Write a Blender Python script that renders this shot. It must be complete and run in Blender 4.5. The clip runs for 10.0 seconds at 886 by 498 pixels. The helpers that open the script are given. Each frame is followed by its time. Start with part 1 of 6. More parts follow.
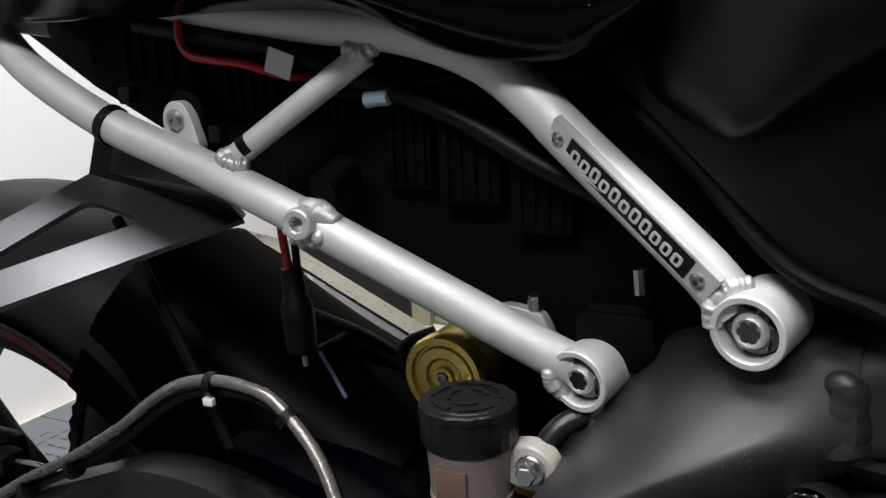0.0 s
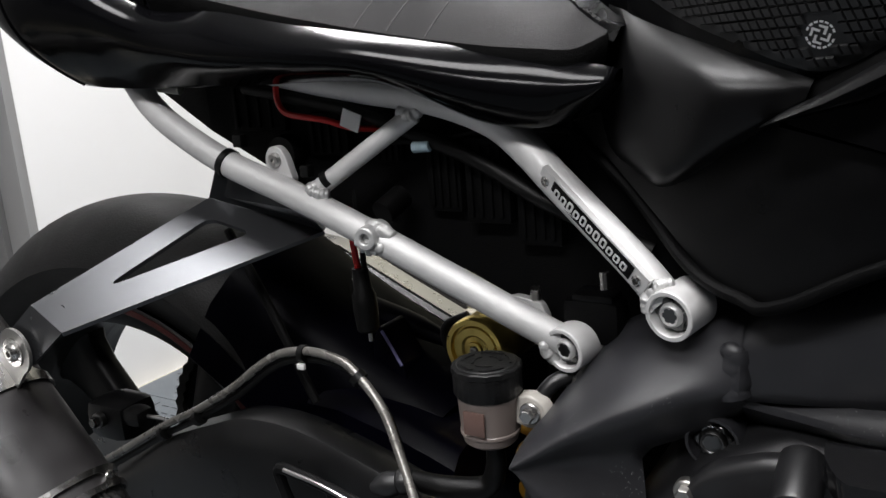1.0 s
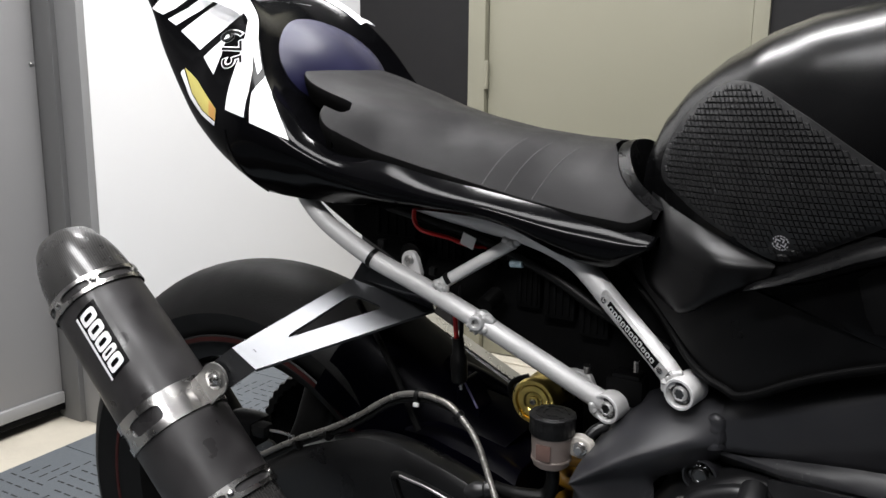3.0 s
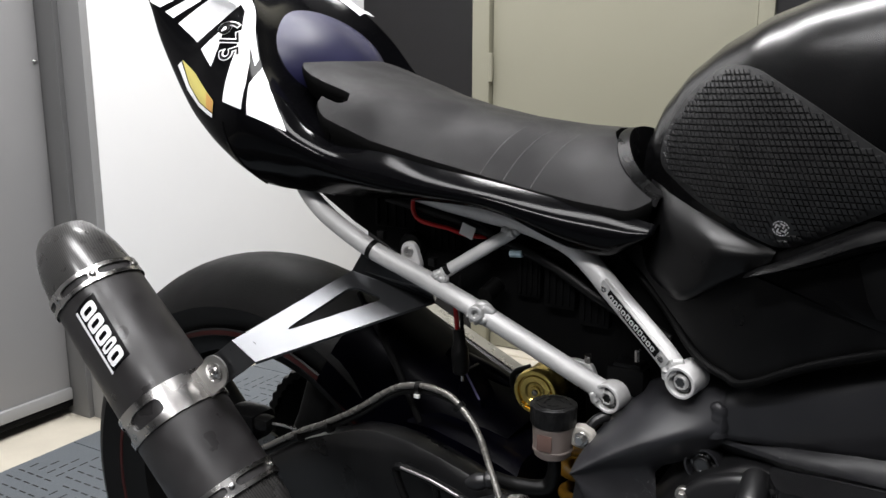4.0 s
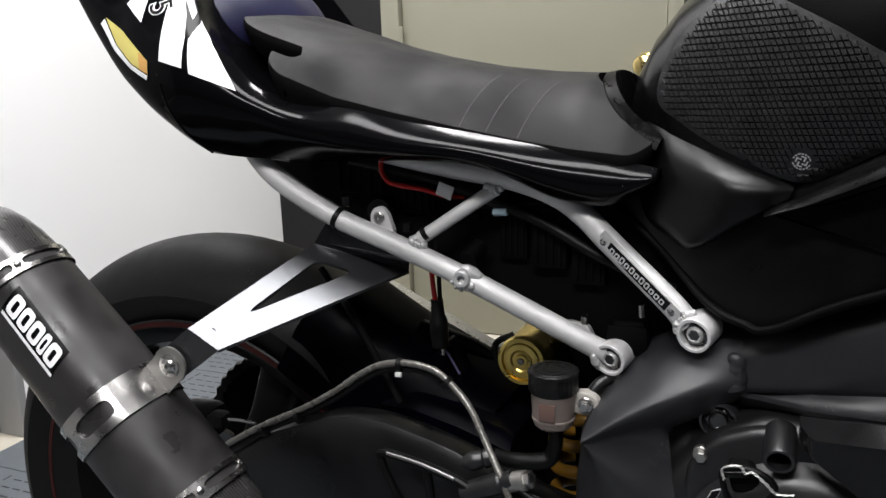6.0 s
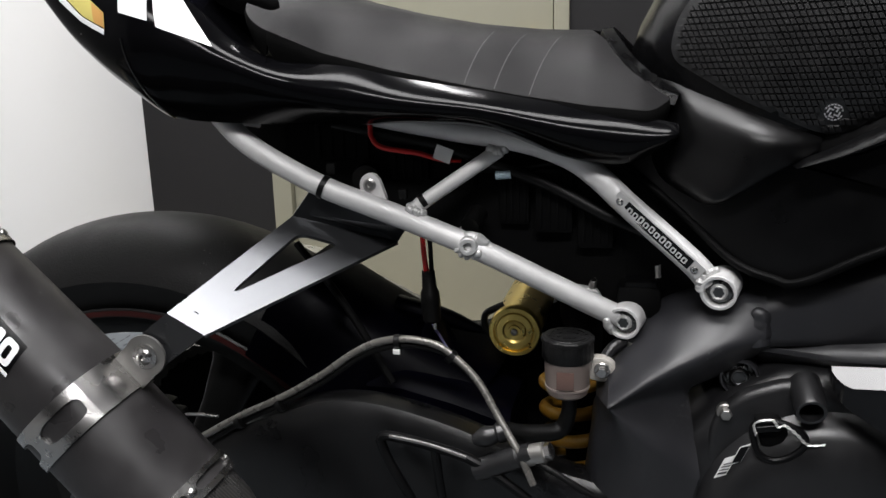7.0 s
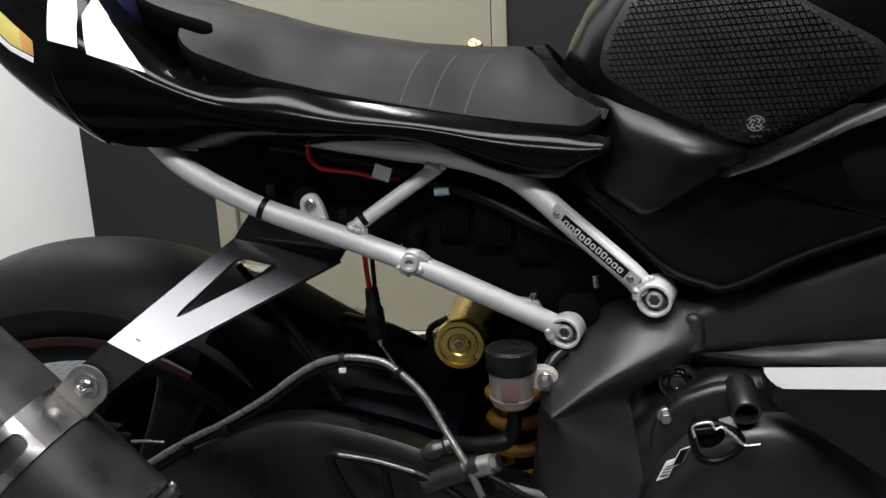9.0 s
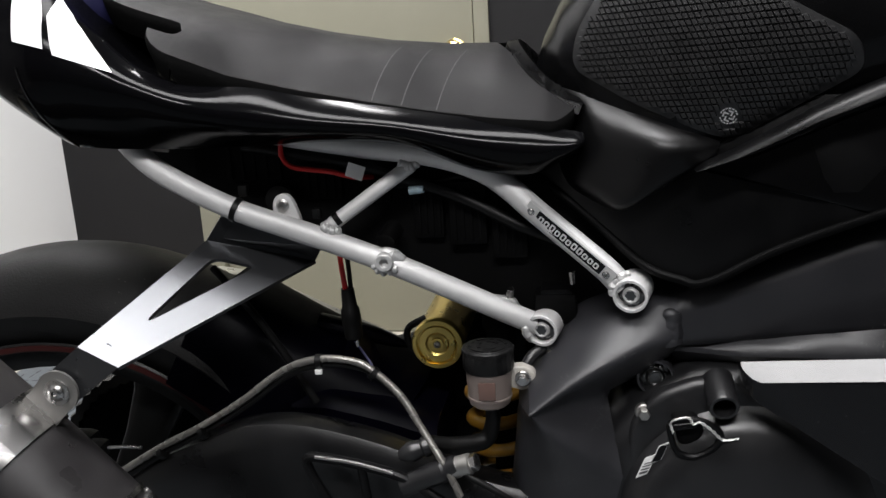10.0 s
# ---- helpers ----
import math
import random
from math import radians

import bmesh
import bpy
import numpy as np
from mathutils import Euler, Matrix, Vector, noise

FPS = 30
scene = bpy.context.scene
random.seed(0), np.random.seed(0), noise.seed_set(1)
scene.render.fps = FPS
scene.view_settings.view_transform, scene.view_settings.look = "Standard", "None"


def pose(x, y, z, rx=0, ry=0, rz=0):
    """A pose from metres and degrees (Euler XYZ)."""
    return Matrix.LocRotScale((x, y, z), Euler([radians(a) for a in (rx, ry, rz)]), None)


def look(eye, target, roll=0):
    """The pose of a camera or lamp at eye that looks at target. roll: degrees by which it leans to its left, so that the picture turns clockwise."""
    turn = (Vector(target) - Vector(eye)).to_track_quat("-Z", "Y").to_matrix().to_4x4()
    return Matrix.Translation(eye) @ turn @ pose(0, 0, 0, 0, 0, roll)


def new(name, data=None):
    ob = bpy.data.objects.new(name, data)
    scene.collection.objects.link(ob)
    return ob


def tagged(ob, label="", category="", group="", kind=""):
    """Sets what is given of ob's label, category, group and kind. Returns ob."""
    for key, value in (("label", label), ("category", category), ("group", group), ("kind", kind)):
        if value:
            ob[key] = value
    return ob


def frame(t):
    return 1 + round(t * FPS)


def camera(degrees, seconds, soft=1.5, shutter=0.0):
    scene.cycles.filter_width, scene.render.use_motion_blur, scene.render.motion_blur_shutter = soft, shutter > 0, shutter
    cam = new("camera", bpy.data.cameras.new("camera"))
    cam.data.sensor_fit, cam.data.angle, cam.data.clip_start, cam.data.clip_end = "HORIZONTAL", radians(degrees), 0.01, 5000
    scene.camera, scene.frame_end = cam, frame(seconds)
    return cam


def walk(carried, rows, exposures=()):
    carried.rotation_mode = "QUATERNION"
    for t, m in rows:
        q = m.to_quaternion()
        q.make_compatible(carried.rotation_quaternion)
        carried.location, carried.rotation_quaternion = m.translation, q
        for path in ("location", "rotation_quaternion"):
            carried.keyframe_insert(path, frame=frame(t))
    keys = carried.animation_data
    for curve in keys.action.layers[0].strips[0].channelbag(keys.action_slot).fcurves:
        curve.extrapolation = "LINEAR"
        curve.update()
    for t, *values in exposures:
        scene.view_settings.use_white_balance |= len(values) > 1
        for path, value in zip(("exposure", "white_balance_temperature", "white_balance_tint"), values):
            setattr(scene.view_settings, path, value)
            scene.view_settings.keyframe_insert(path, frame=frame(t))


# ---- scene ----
cam = camera(54.0, 10.0)
PATH = [
    (0, (0.114, -0.439, 0.78), (-0.802, 1.28, 0.326), -3.1),
    (0.1, (0.117, -0.452, 0.783), (-0.79, 1.271, 0.327), -3.4),
    (0.2, (0.141, -0.474, 0.791), (-0.823, 1.217, 0.331), -3.8),
    (0.3, (0.187, -0.519, 0.798), (-0.852, 1.134, 0.367), -4.0),
    (0.4, (0.185, -0.527, 0.807), (-0.821, 1.143, 0.363), -4.0),
    (0.5, (0.192, -0.529, 0.81), (-0.837, 1.129, 0.369), -4.1),
    (1, (0.201, -0.556, 0.827), (-0.833, 1.088, 0.346), -4.4),
    (1.5, (0.221, -0.658, 0.876), (-0.794, 0.99, 0.371), -3.0),
    (2, (0.235, -0.75, 0.934), (-0.735, 0.933, 0.458), -2.7),
    (2.5, (0.24, -0.809, 0.948), (-0.76, 0.867, 0.511), -1.0),
    (3, (0.244, -0.824, 0.942), (-0.741, 0.867, 0.529), 0.6),
    (4.5, (0.251, -0.813, 0.936), (-0.756, 0.861, 0.508), -0.3),
    (5, (0.248, -0.816, 0.935), (-0.751, 0.864, 0.509), -0.4),
    (5.5, (0.232, -0.806, 0.927), (-0.743, 0.882, 0.476), -1.6),
    (6, (0.155, -0.794, 0.902), (-0.636, 0.985, 0.444), -2.0),
    (7.5, (-0.004, -0.804, 0.88), (-0.387, 1.093, 0.376), -1.5),
    (8, (0.004, -0.807, 0.884), (-0.354, 1.103, 0.409), -1.6),
    (8.5, (0.013, -0.807, 0.885), (-0.331, 1.107, 0.415), -2.1),
    (9, (0.025, -0.804, 0.89), (-0.317, 1.105, 0.402), -2.7),
    (9.5, (0.03, -0.807, 0.888), (-0.302, 1.105, 0.405), -3.2),
    (10, (0.036, -0.796, 0.886), (-0.283, 1.117, 0.398), -3.4),
]
walk(cam, [(t, look(eye, target, roll)) for t, eye, target, roll in PATH])

# ---- light ----
world = bpy.data.worlds.new("world")
scene.world = world
world.use_nodes = True
world.node_tree.nodes["Background"].inputs["Color"].default_value = (0.6, 0.63, 0.7, 1)
world.node_tree.nodes["Background"].inputs["Strength"].default_value = 0.02
scene.view_settings.exposure = 0.0


def lamp(name, place, sx, sy, watts, colour=(1.0, 0.985, 0.990)):
    data = bpy.data.lights.new(name, "AREA")
    data.shape, data.size, data.size_y, data.energy, data.color = "RECTANGLE", sx, sy, watts, colour
    ob = new(name, data)
    ob.matrix_world = pose(*place)
    return ob


FLOOR = 0.055  # height of the tiles
# lamps added out of view to light the room; the third lifts overall brightness
LAMPS = [(-0.74, 0.75, 1.20, 0.22, 50), (-0.15, -0.44, 1.20, 0.46, 38), (0.10, -1.75, 1.20, 0.30, 47)]
for lx, ly, sx, sy, watts in LAMPS:
    lamp("added_ceiling_lamp", (lx, ly, 2.405 + FLOOR), sx, sy, watts)


# ---- materials ----
def mat(name, colour, rough=0.5, metal=0.0, scale=60.0, vary=0.12, bump=0.0, bump_scale=400.0, rough_vary=0.12, coat=0.0, spec=0.5, **extra):
    m = bpy.data.materials.new(name)
    m.use_nodes = True
    nodes, links = m.node_tree.nodes, m.node_tree.links
    b = nodes["Principled BSDF"]
    b.inputs["Metallic"].default_value = metal
    b.inputs["Coat Weight"].default_value = coat
    b.inputs["Coat Roughness"].default_value = 0.10
    b.inputs["Specular IOR Level"].default_value = spec
    for key, value in extra.items():
        b.inputs[key.replace("_", " ")].default_value = value
    tc = nodes.new("ShaderNodeTexCoord")
    big = nodes.new("ShaderNodeTexNoise")
    big.inputs["Scale"].default_value, big.inputs["Detail"].default_value = scale, 6.0
    links.new(tc.outputs["Object"], big.inputs["Vector"])
    fine = nodes.new("ShaderNodeTexNoise")
    fine.inputs["Scale"].default_value, fine.inputs["Detail"].default_value = bump_scale, 3.0
    links.new(tc.outputs["Object"], fine.inputs["Vector"])
    ramp = nodes.new("ShaderNodeMix")
    ramp.data_type = "RGBA"
    ramp.inputs["A"].default_value = (*[c * (1 - vary) for c in colour], 1)
    ramp.inputs["B"].default_value = (*[min(1, c * (1 + vary)) for c in colour], 1)
    links.new(big.outputs["Fac"], ramp.inputs["Factor"])
    links.new(ramp.outputs["Result"], b.inputs["Base Color"])
    rr = nodes.new("ShaderNodeMapRange")
    rr.inputs["From Min"].default_value, rr.inputs["From Max"].default_value = 0.3, 0.7
    rr.inputs["To Min"].default_value = max(0.02, rough * (1 - rough_vary))
    rr.inputs["To Max"].default_value = min(1.0, rough * (1 + rough_vary))
    links.new(big.outputs["Fac"], rr.inputs["Value"])
    links.new(rr.outputs["Result"], b.inputs["Roughness"])
    if bump:
        bp = nodes.new("ShaderNodeBump")
        bp.inputs["Strength"].default_value, bp.inputs["Distance"].default_value = bump, 0.001
        links.new(fine.outputs["Fac"], bp.inputs["Height"])
        links.new(bp.outputs["Normal"], b.inputs["Normal"])
    return m


def glow(name, colour, strength):
    m = bpy.data.materials.new(name)
    m.use_nodes = True
    b = m.node_tree.nodes["Principled BSDF"]
    b.inputs["Base Color"].default_value = (*colour, 1)
    b.inputs["Emission Color"].default_value = (*colour, 1)
    b.inputs["Emission Strength"].default_value = strength
    return m


def speckled(m, amount, colour, scale):
    """Sparse pale flecks of dust on a dark surface."""
    nodes, links = m.node_tree.nodes, m.node_tree.links
    b = nodes["Principled BSDF"]
    old = b.inputs["Base Color"].links[0].from_socket
    tc = nodes.new("ShaderNodeTexCoord")
    v = nodes.new("ShaderNodeTexVoronoi")
    v.inputs["Scale"].default_value = scale
    links.new(tc.outputs["Object"], v.inputs["Vector"])
    patch = nodes.new("ShaderNodeTexNoise")
    patch.inputs["Scale"].default_value = 14.0
    links.new(tc.outputs["Object"], patch.inputs["Vector"])
    size = nodes.new("ShaderNodeMapRange")
    size.inputs["From Min"].default_value, size.inputs["From Max"].default_value = 0.5, 0.75
    size.inputs["To Min"].default_value, size.inputs["To Max"].default_value = 0.02, amount
    links.new(patch.outputs["Fac"], size.inputs["Value"])
    less = nodes.new("ShaderNodeMath")
    less.operation = "LESS_THAN"
    links.new(v.outputs["Distance"], less.inputs[0])
    links.new(size.outputs["Result"], less.inputs[1])
    mix = nodes.new("ShaderNodeMix")
    mix.data_type = "RGBA"
    mix.inputs["B"].default_value = (*colour, 1)
    links.new(less.outputs[0], mix.inputs["Factor"])
    links.new(old, mix.inputs["A"])
    links.new(mix.outputs["Result"], b.inputs["Base Color"])
    return m


def woven(m, scale, dark, light):
    """A twill weave of two tones, as in carbon cloth."""
    nodes, links = m.node_tree.nodes, m.node_tree.links
    b = nodes["Principled BSDF"]
    tc = nodes.new("ShaderNodeTexCoord")
    wave = nodes.new("ShaderNodeTexWave")
    wave.wave_type, wave.bands_direction = "BANDS", "DIAGONAL"
    wave.inputs["Scale"].default_value, wave.inputs["Distortion"].default_value = scale, 0.4
    links.new(tc.outputs["Object"], wave.inputs["Vector"])
    mix = nodes.new("ShaderNodeMix")
    mix.data_type = "RGBA"
    mix.inputs["A"].default_value, mix.inputs["B"].default_value = (*dark, 1), (*light, 1)
    links.new(wave.outputs["Fac"], mix.inputs["Factor"])
    links.new(mix.outputs["Result"], b.inputs["Base Color"])
    return m


ALU = mat("bead_blasted_aluminium", (0.65, 0.645, 0.642), 0.60, 0.40, 90, 0.14, 0.14, 1400, 0.15)
WELD = mat("weld_bead_aluminium", (0.54, 0.54, 0.535), 0.46, 0.5, 160, 0.15, 0.3, 500, 0.2)
STEEL = mat("polished_steel", (0.50, 0.49, 0.48), 0.27, 1.0, 40, 0.05, 0.03, 900, 0.2)
OILYCHAIN = mat("oily_chain_steel", (0.035, 0.033, 0.030), 0.5, 0.7, 300, 0.3, 0.1, 900, 0.3)
BRIGHTWIRE = mat("bright_steel_wire", (0.80, 0.79, 0.77), 0.42, 0.8, 60, 0.05)
DULLSTEEL = mat("dull_steel", (0.40, 0.39, 0.37), 0.46, 1.0, 60, 0.06, 0.05, 600, 0.2)
LUGSTEEL = mat("satin_lug_steel", (0.24, 0.235, 0.225), 0.5, 0.8, 60, 0.06, 0.05, 600, 0.2)
DARKBOLT = mat("blackened_steel", (0.13, 0.13, 0.13), 0.3, 1.0, 60, 0.1, 0.05, 600, 0.2)
BRACKET = mat("satin_black_bracket", (0.066, 0.068, 0.072), 0.29, 0.8, 12, 0.12, 0.03, 900, 0.10, coat=0.0, spec=0.6)
# pale tone stands in for the bright wall reflected in a dark guard
GUARDSHEEN = mat("pale_guard_reflection", (0.44, 0.43, 0.40), 0.30, 0.85, 60, 0.08, 0.04, 700, 0.2)
# lilac colour stands in for a highlight on dark gloss
LILACGLINT = mat("painted_lilac_glint", (0.20, 0.19, 0.36), 0.16, 0.0, 60, 0.1, coat=0.3, spec=0.7)
GOLD = mat("gold_anodised", (0.70, 0.53, 0.16), 0.30, 1.0, 80, 0.06, 0.05, 700, 0.15)
GLOSS = mat("gloss_black_paint", (0.002, 0.002, 0.0024), 0.22, 0.0, 30, 0.2, 0.04, 90, 0.3, coat=0.2, spec=0.28)
TAILGLOSS = speckled(mat("gloss_black_tail_paint", (0.002, 0.002, 0.0024), 0.14, 0.0, 30, 0.2, 0.08, 140, 0.3, coat=0.0, spec=0.10), 0.055, (0.55, 0.54, 0.52), 150)
LINER = speckled(mat("chipped_gloss_liner", (0.004, 0.004, 0.0044), 0.30, 0.0, 60, 0.4, 0.3, 60, 0.3, spec=0.14), 0.12, (0.30, 0.29, 0.28), 260)
SIDEGLOSS = speckled(mat("scuffed_gloss_black", (0.004, 0.004, 0.0045), 0.12, 0.0, 40, 0.3, 0.03, 200, 0.4, coat=0.05, spec=0.28), 0.07, (0.4, 0.39, 0.38), 220)
SATIN = mat("satin_black_plastic", (0.0024, 0.0024, 0.0026), 0.34, 0.0, 40, 0.25, 0.15, 1500, 0.2, spec=0.2)
TANKPAINT = mat("satin_black_tank", (0.0022, 0.0022, 0.0024), 0.22, 0.0, 20, 0.25, 0.05, 900, 0.25, spec=0.17)
# lit copy of the tank paint, more specular, so flank and ridge look brighter
TANKPAINTLIT = mat("satin_black_tank_lit", (0.0026, 0.0026, 0.0028), 0.33, 0.0, 30, 0.2, 0.10, 1300, 0.2, spec=0.25)
MATTE = mat("matte_black_plastic", (0.0016, 0.0016, 0.0017), 0.62, 0.0, 60, 0.3, 0.3, 900, spec=0.09)
DEEP = mat("black_rubber_hose", (0.002, 0.002, 0.002), 0.45, 0.0, 80, 0.3, 0.2, 900, spec=0.22)
FOAM = mat("grey_neoprene", (0.0066, 0.0063, 0.0068), 0.56, 0.0, 14, 0.30, 0.35, 1600, 0.30, spec=0.11)
FOAMEDGE = mat("black_foam_edge", (0.003, 0.003, 0.003), 0.85, 0.0, 60, 0.3, 0.4, 900, spec=0.05)
RUBBER = speckled(mat("tyre_rubber", (0.0038, 0.0037, 0.0037), 0.55, 0.0, 18, 0.3, 0.35, 500, 0.15, spec=0.22), 0.10, (0.06, 0.056, 0.052), 160)
PADRUBBER = mat("tank_pad_rubber", (0.0085, 0.0085, 0.009), 0.40, 0.0, 60, 0.25, 0.2, 1500, spec=0.5)
FRAME = speckled(mat("frame_black_powder_coat", (0.018, 0.018, 0.0205), 0.43, 0.0, 40, 0.25, 0.07, 1300, 0.15, spec=0.50), 0.22, (0.42, 0.41, 0.40), 620)
SWING = mat("swingarm_black_powder_coat", (0.004, 0.004, 0.0043), 0.33, 0.0, 16, 0.3, 0.20, 1300, 0.35, spec=0.45)
SILENCER = speckled(mat("silencer_black_ceramic", (0.023, 0.0216, 0.0223), 0.42, 0.0, 24, 0.65, 0.12, 1300, 0.5, spec=0.46), 0.05, (0.16, 0.155, 0.15), 190)
CARBON = woven(mat("carbon_fibre", (0.05, 0.05, 0.05), 0.30, 0.2, 60, 0.1, 0.05, 300, 0.2, coat=0.3), 190, (0.018, 0.018, 0.018), (0.060, 0.058, 0.056))
WHITEDECAL = mat("white_vinyl_decal", (0.82, 0.82, 0.83), 0.28, 0.0, 40, 0.04, 0.03, 300, spec=0.4)
YELLOW = mat("yellow_decal", (0.52, 0.45, 0.13), 0.3, 0.0, 20, 0.3, 0.02, 300)
ORANGE = mat("orange_decal", (0.50, 0.27, 0.08), 0.3, 0.0, 20, 0.3, 0.02, 300)
INDIGO = mat("indigo_gloss_hump", (0.0085, 0.0085, 0.034), 0.42, 0.0, 9, 0.9, 0.05, 200, 0.5, spec=0.35)
SEAMGREY = mat("pale_scored_neoprene", (0.055, 0.053, 0.055), 0.7, 0.0, 40, 0.3)
RED = mat("red_wire", (0.50, 0.012, 0.012), 0.35, 0.0, 60, 0.15, 0.1, 800)
DARKRED = mat("dark_red_rim_tape", (0.030, 0.004, 0.0035), 0.5, 0.0, 60, 0.2, 0.05, 800, spec=0.2)
RIM = mat("black_wheel_paint", (0.006, 0.006, 0.006), 0.4, 0.0, 60, 0.2, 0.05, 800, spec=0.2)
HOSE = mat("braided_clear_hose", (0.15, 0.143, 0.132), 0.28, 0.5, 60, 0.10, 0.15, 2500, 0.15, coat=0.3)
CAP = speckled(mat("reservoir_cap_plastic", (0.004, 0.004, 0.0042), 0.42, 0.0, 100, 0.3, 0.3, 900, spec=0.28), 0.12, (0.10, 0.10, 0.10), 420)
MILK = mat("milky_plastic", (0.25, 0.205, 0.185), 0.35, 0.0, 60, 0.08, 0.05, 500, Transmission_Weight=0.3, Subsurface_Weight=0.0)
FLUID = mat("brake_fluid", (0.12, 0.072, 0.06), 0.35, 0.0, 60, 0.1)
IVORY = mat("ivory_nylon", (0.36, 0.34, 0.31), 0.42, 0.0, 60, 0.06, 0.05, 500)
PAPER = mat("white_paper_label", (0.75, 0.75, 0.74), 0.6, 0.0, 60, 0.06)
BLUELABEL = mat("pale_blue_tape", (0.35, 0.46, 0.52), 0.5, 0.0, 200, 0.3)
ENGINE = mat("engine_black_coat", (0.009, 0.009, 0.0097), 0.36, 0.0, 50, 0.3, 0.08, 1100, 0.2, spec=0.5)
SPRINGY = mat("yellow_spring_coat", (0.26, 0.135, 0.016), 0.35, 0.0, 60, 0.15, 0.05, 500)
HUGGER = mat("dark_indigo_gloss", (0.0012, 0.0011, 0.0032), 0.38, 0.0, 60, 0.3, 0.03, 300, spec=0.05)
WALLWHITE = mat("white_wall_paint", (0.84, 0.84, 0.84), 0.7, 0.0, 3, 0.02, 0.15, 300)
WALLBLACK = mat("black_wall_paint", (0.0085, 0.008, 0.0085), 0.6, 0.0, 5, 0.1, 0.15, 300, spec=0.3)
WALLGREY = mat("grey_panel_paint", (0.275, 0.272, 0.272), 0.5, 0.0, 4, 0.05, 0.1, 300)
TRIMGREY = mat("dark_grey_trim", (0.155, 0.155, 0.155), 0.5, 0.0, 4, 0.06, 0.1, 300)
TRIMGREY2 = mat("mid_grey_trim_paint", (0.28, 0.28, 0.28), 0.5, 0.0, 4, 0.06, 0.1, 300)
DOORPAINT = mat("beige_door_paint", (0.235, 0.226, 0.172), 0.45, 0.0, 4, 0.03, 0.1, 200)
BRASS = mat("polished_brass", (0.80, 0.62, 0.25), 0.18, 1.0, 60, 0.1)
TILE = mat("grey_floor_tile", (0.105, 0.118, 0.130), 0.5, 0.0, 30, 0.12, 0.3, 600)
TILEDARK = mat("black_tile_gap", (0.02, 0.022, 0.024), 0.7, 0.0, 30, 0.1)
CONCRETE = mat("pale_concrete", (0.52, 0.48, 0.40), 0.8, 0.0, 9, 0.2, 0.5, 120)
CEIL = mat("white_ceiling_paint", (0.75, 0.75, 0.75), 0.8, 0.0, 3, 0.02, 0.2, 200)
TUBEGLOW = glow("lit_diffuser", (0.98, 0.985, 1.0), 6.0)


# ---- mesh helpers ----
def obj(name, bm, material, parent=None, label="", smooth=True, angle=35.0):
    bmesh.ops.recalc_face_normals(bm, faces=bm.faces)
    if smooth:
        for f in bm.faces:
            f.smooth = True
        for e in bm.edges:
            if len(e.link_faces) == 2 and e.calc_face_angle(0.0) > radians(angle):
                e.smooth = False
    me = bpy.data.meshes.new(name)
    bm.to_mesh(me)
    bm.free()
    for one in material if isinstance(material, (list, tuple)) else [material]:
        me.materials.append(one)
    ob = new(name, me)
    if parent:
        ob.parent = parent
    if label:
        ob["label"] = label
    return ob


part = obj


def merge_main(ob, child):
    """Makes the child's mesh the mesh of ob itself."""
    ob.data = child.data
    bpy.data.objects.remove(child)
    return ob


def fused(name, bm, material, parent, cell=0.0008, label="", soft=9):
    """Overlapping lumps melted into one skin."""
    me = bpy.data.meshes.new(name)
    bm.to_mesh(me)
    bm.free()
    tmp = new(name, me)
    mod = tmp.modifiers.new("melt", "REMESH")
    mod.mode, mod.voxel_size, mod.use_smooth_shade = "VOXEL", cell, True
    mod = tmp.modifiers.new("soften", "SMOOTH")
    mod.iterations, mod.factor = soft, 0.5
    bpy.context.view_layer.update()
    whole = bpy.data.meshes.new_from_object(tmp.evaluated_get(bpy.context.evaluated_depsgraph_get()))
    bpy.data.objects.remove(tmp)
    whole.materials.clear()
    whole.materials.append(material)
    ob = new(name, whole)
    ob.parent = parent
    if label:
        ob["label"] = label
    return ob


def thing(name, label, category, place=(0, 0, 0), group="", kind=""):
    ob = new(name)
    ob.empty_display_size = 0.05
    ob.location = place
    return tagged(ob, label, category, group, kind)


def spline(points, n):
    """Catmull-Rom through points, about n samples a span."""
    p = [np.array(q, float) for q in points]
    p = [2 * p[0] - p[1]] + p + [2 * p[-1] - p[-2]]
    out = []
    for i in range(1, len(p) - 2):
        a, b, c, d = p[i - 1 : i + 3]
        for k in range(n):
            t = k / n
            out.append(0.5 * (2 * b + (c - a) * t + (2 * a - 5 * b + 4 * c - d) * t * t + (3 * b - a - 3 * c + d) * t ** 3))
    out.append(p[-2])
    return out


def skin(bm, rings, closed=True, caps=True, mat_index=0):
    rows = [[bm.verts.new(Vector(v)) for v in r] for r in rings]
    n = len(rows[0])
    faces = []
    for a, b in zip(rows, rows[1:]):
        for i in range(n if closed else n - 1):
            j = (i + 1) % n
            faces.append(bm.faces.new((a[i], a[j], b[j], b[i])))
    if caps and closed:
        faces.append(bm.faces.new(rows[0][::-1]))
        faces.append(bm.faces.new(rows[-1]))
    for f in faces:
        f.material_index = mat_index
    return rows


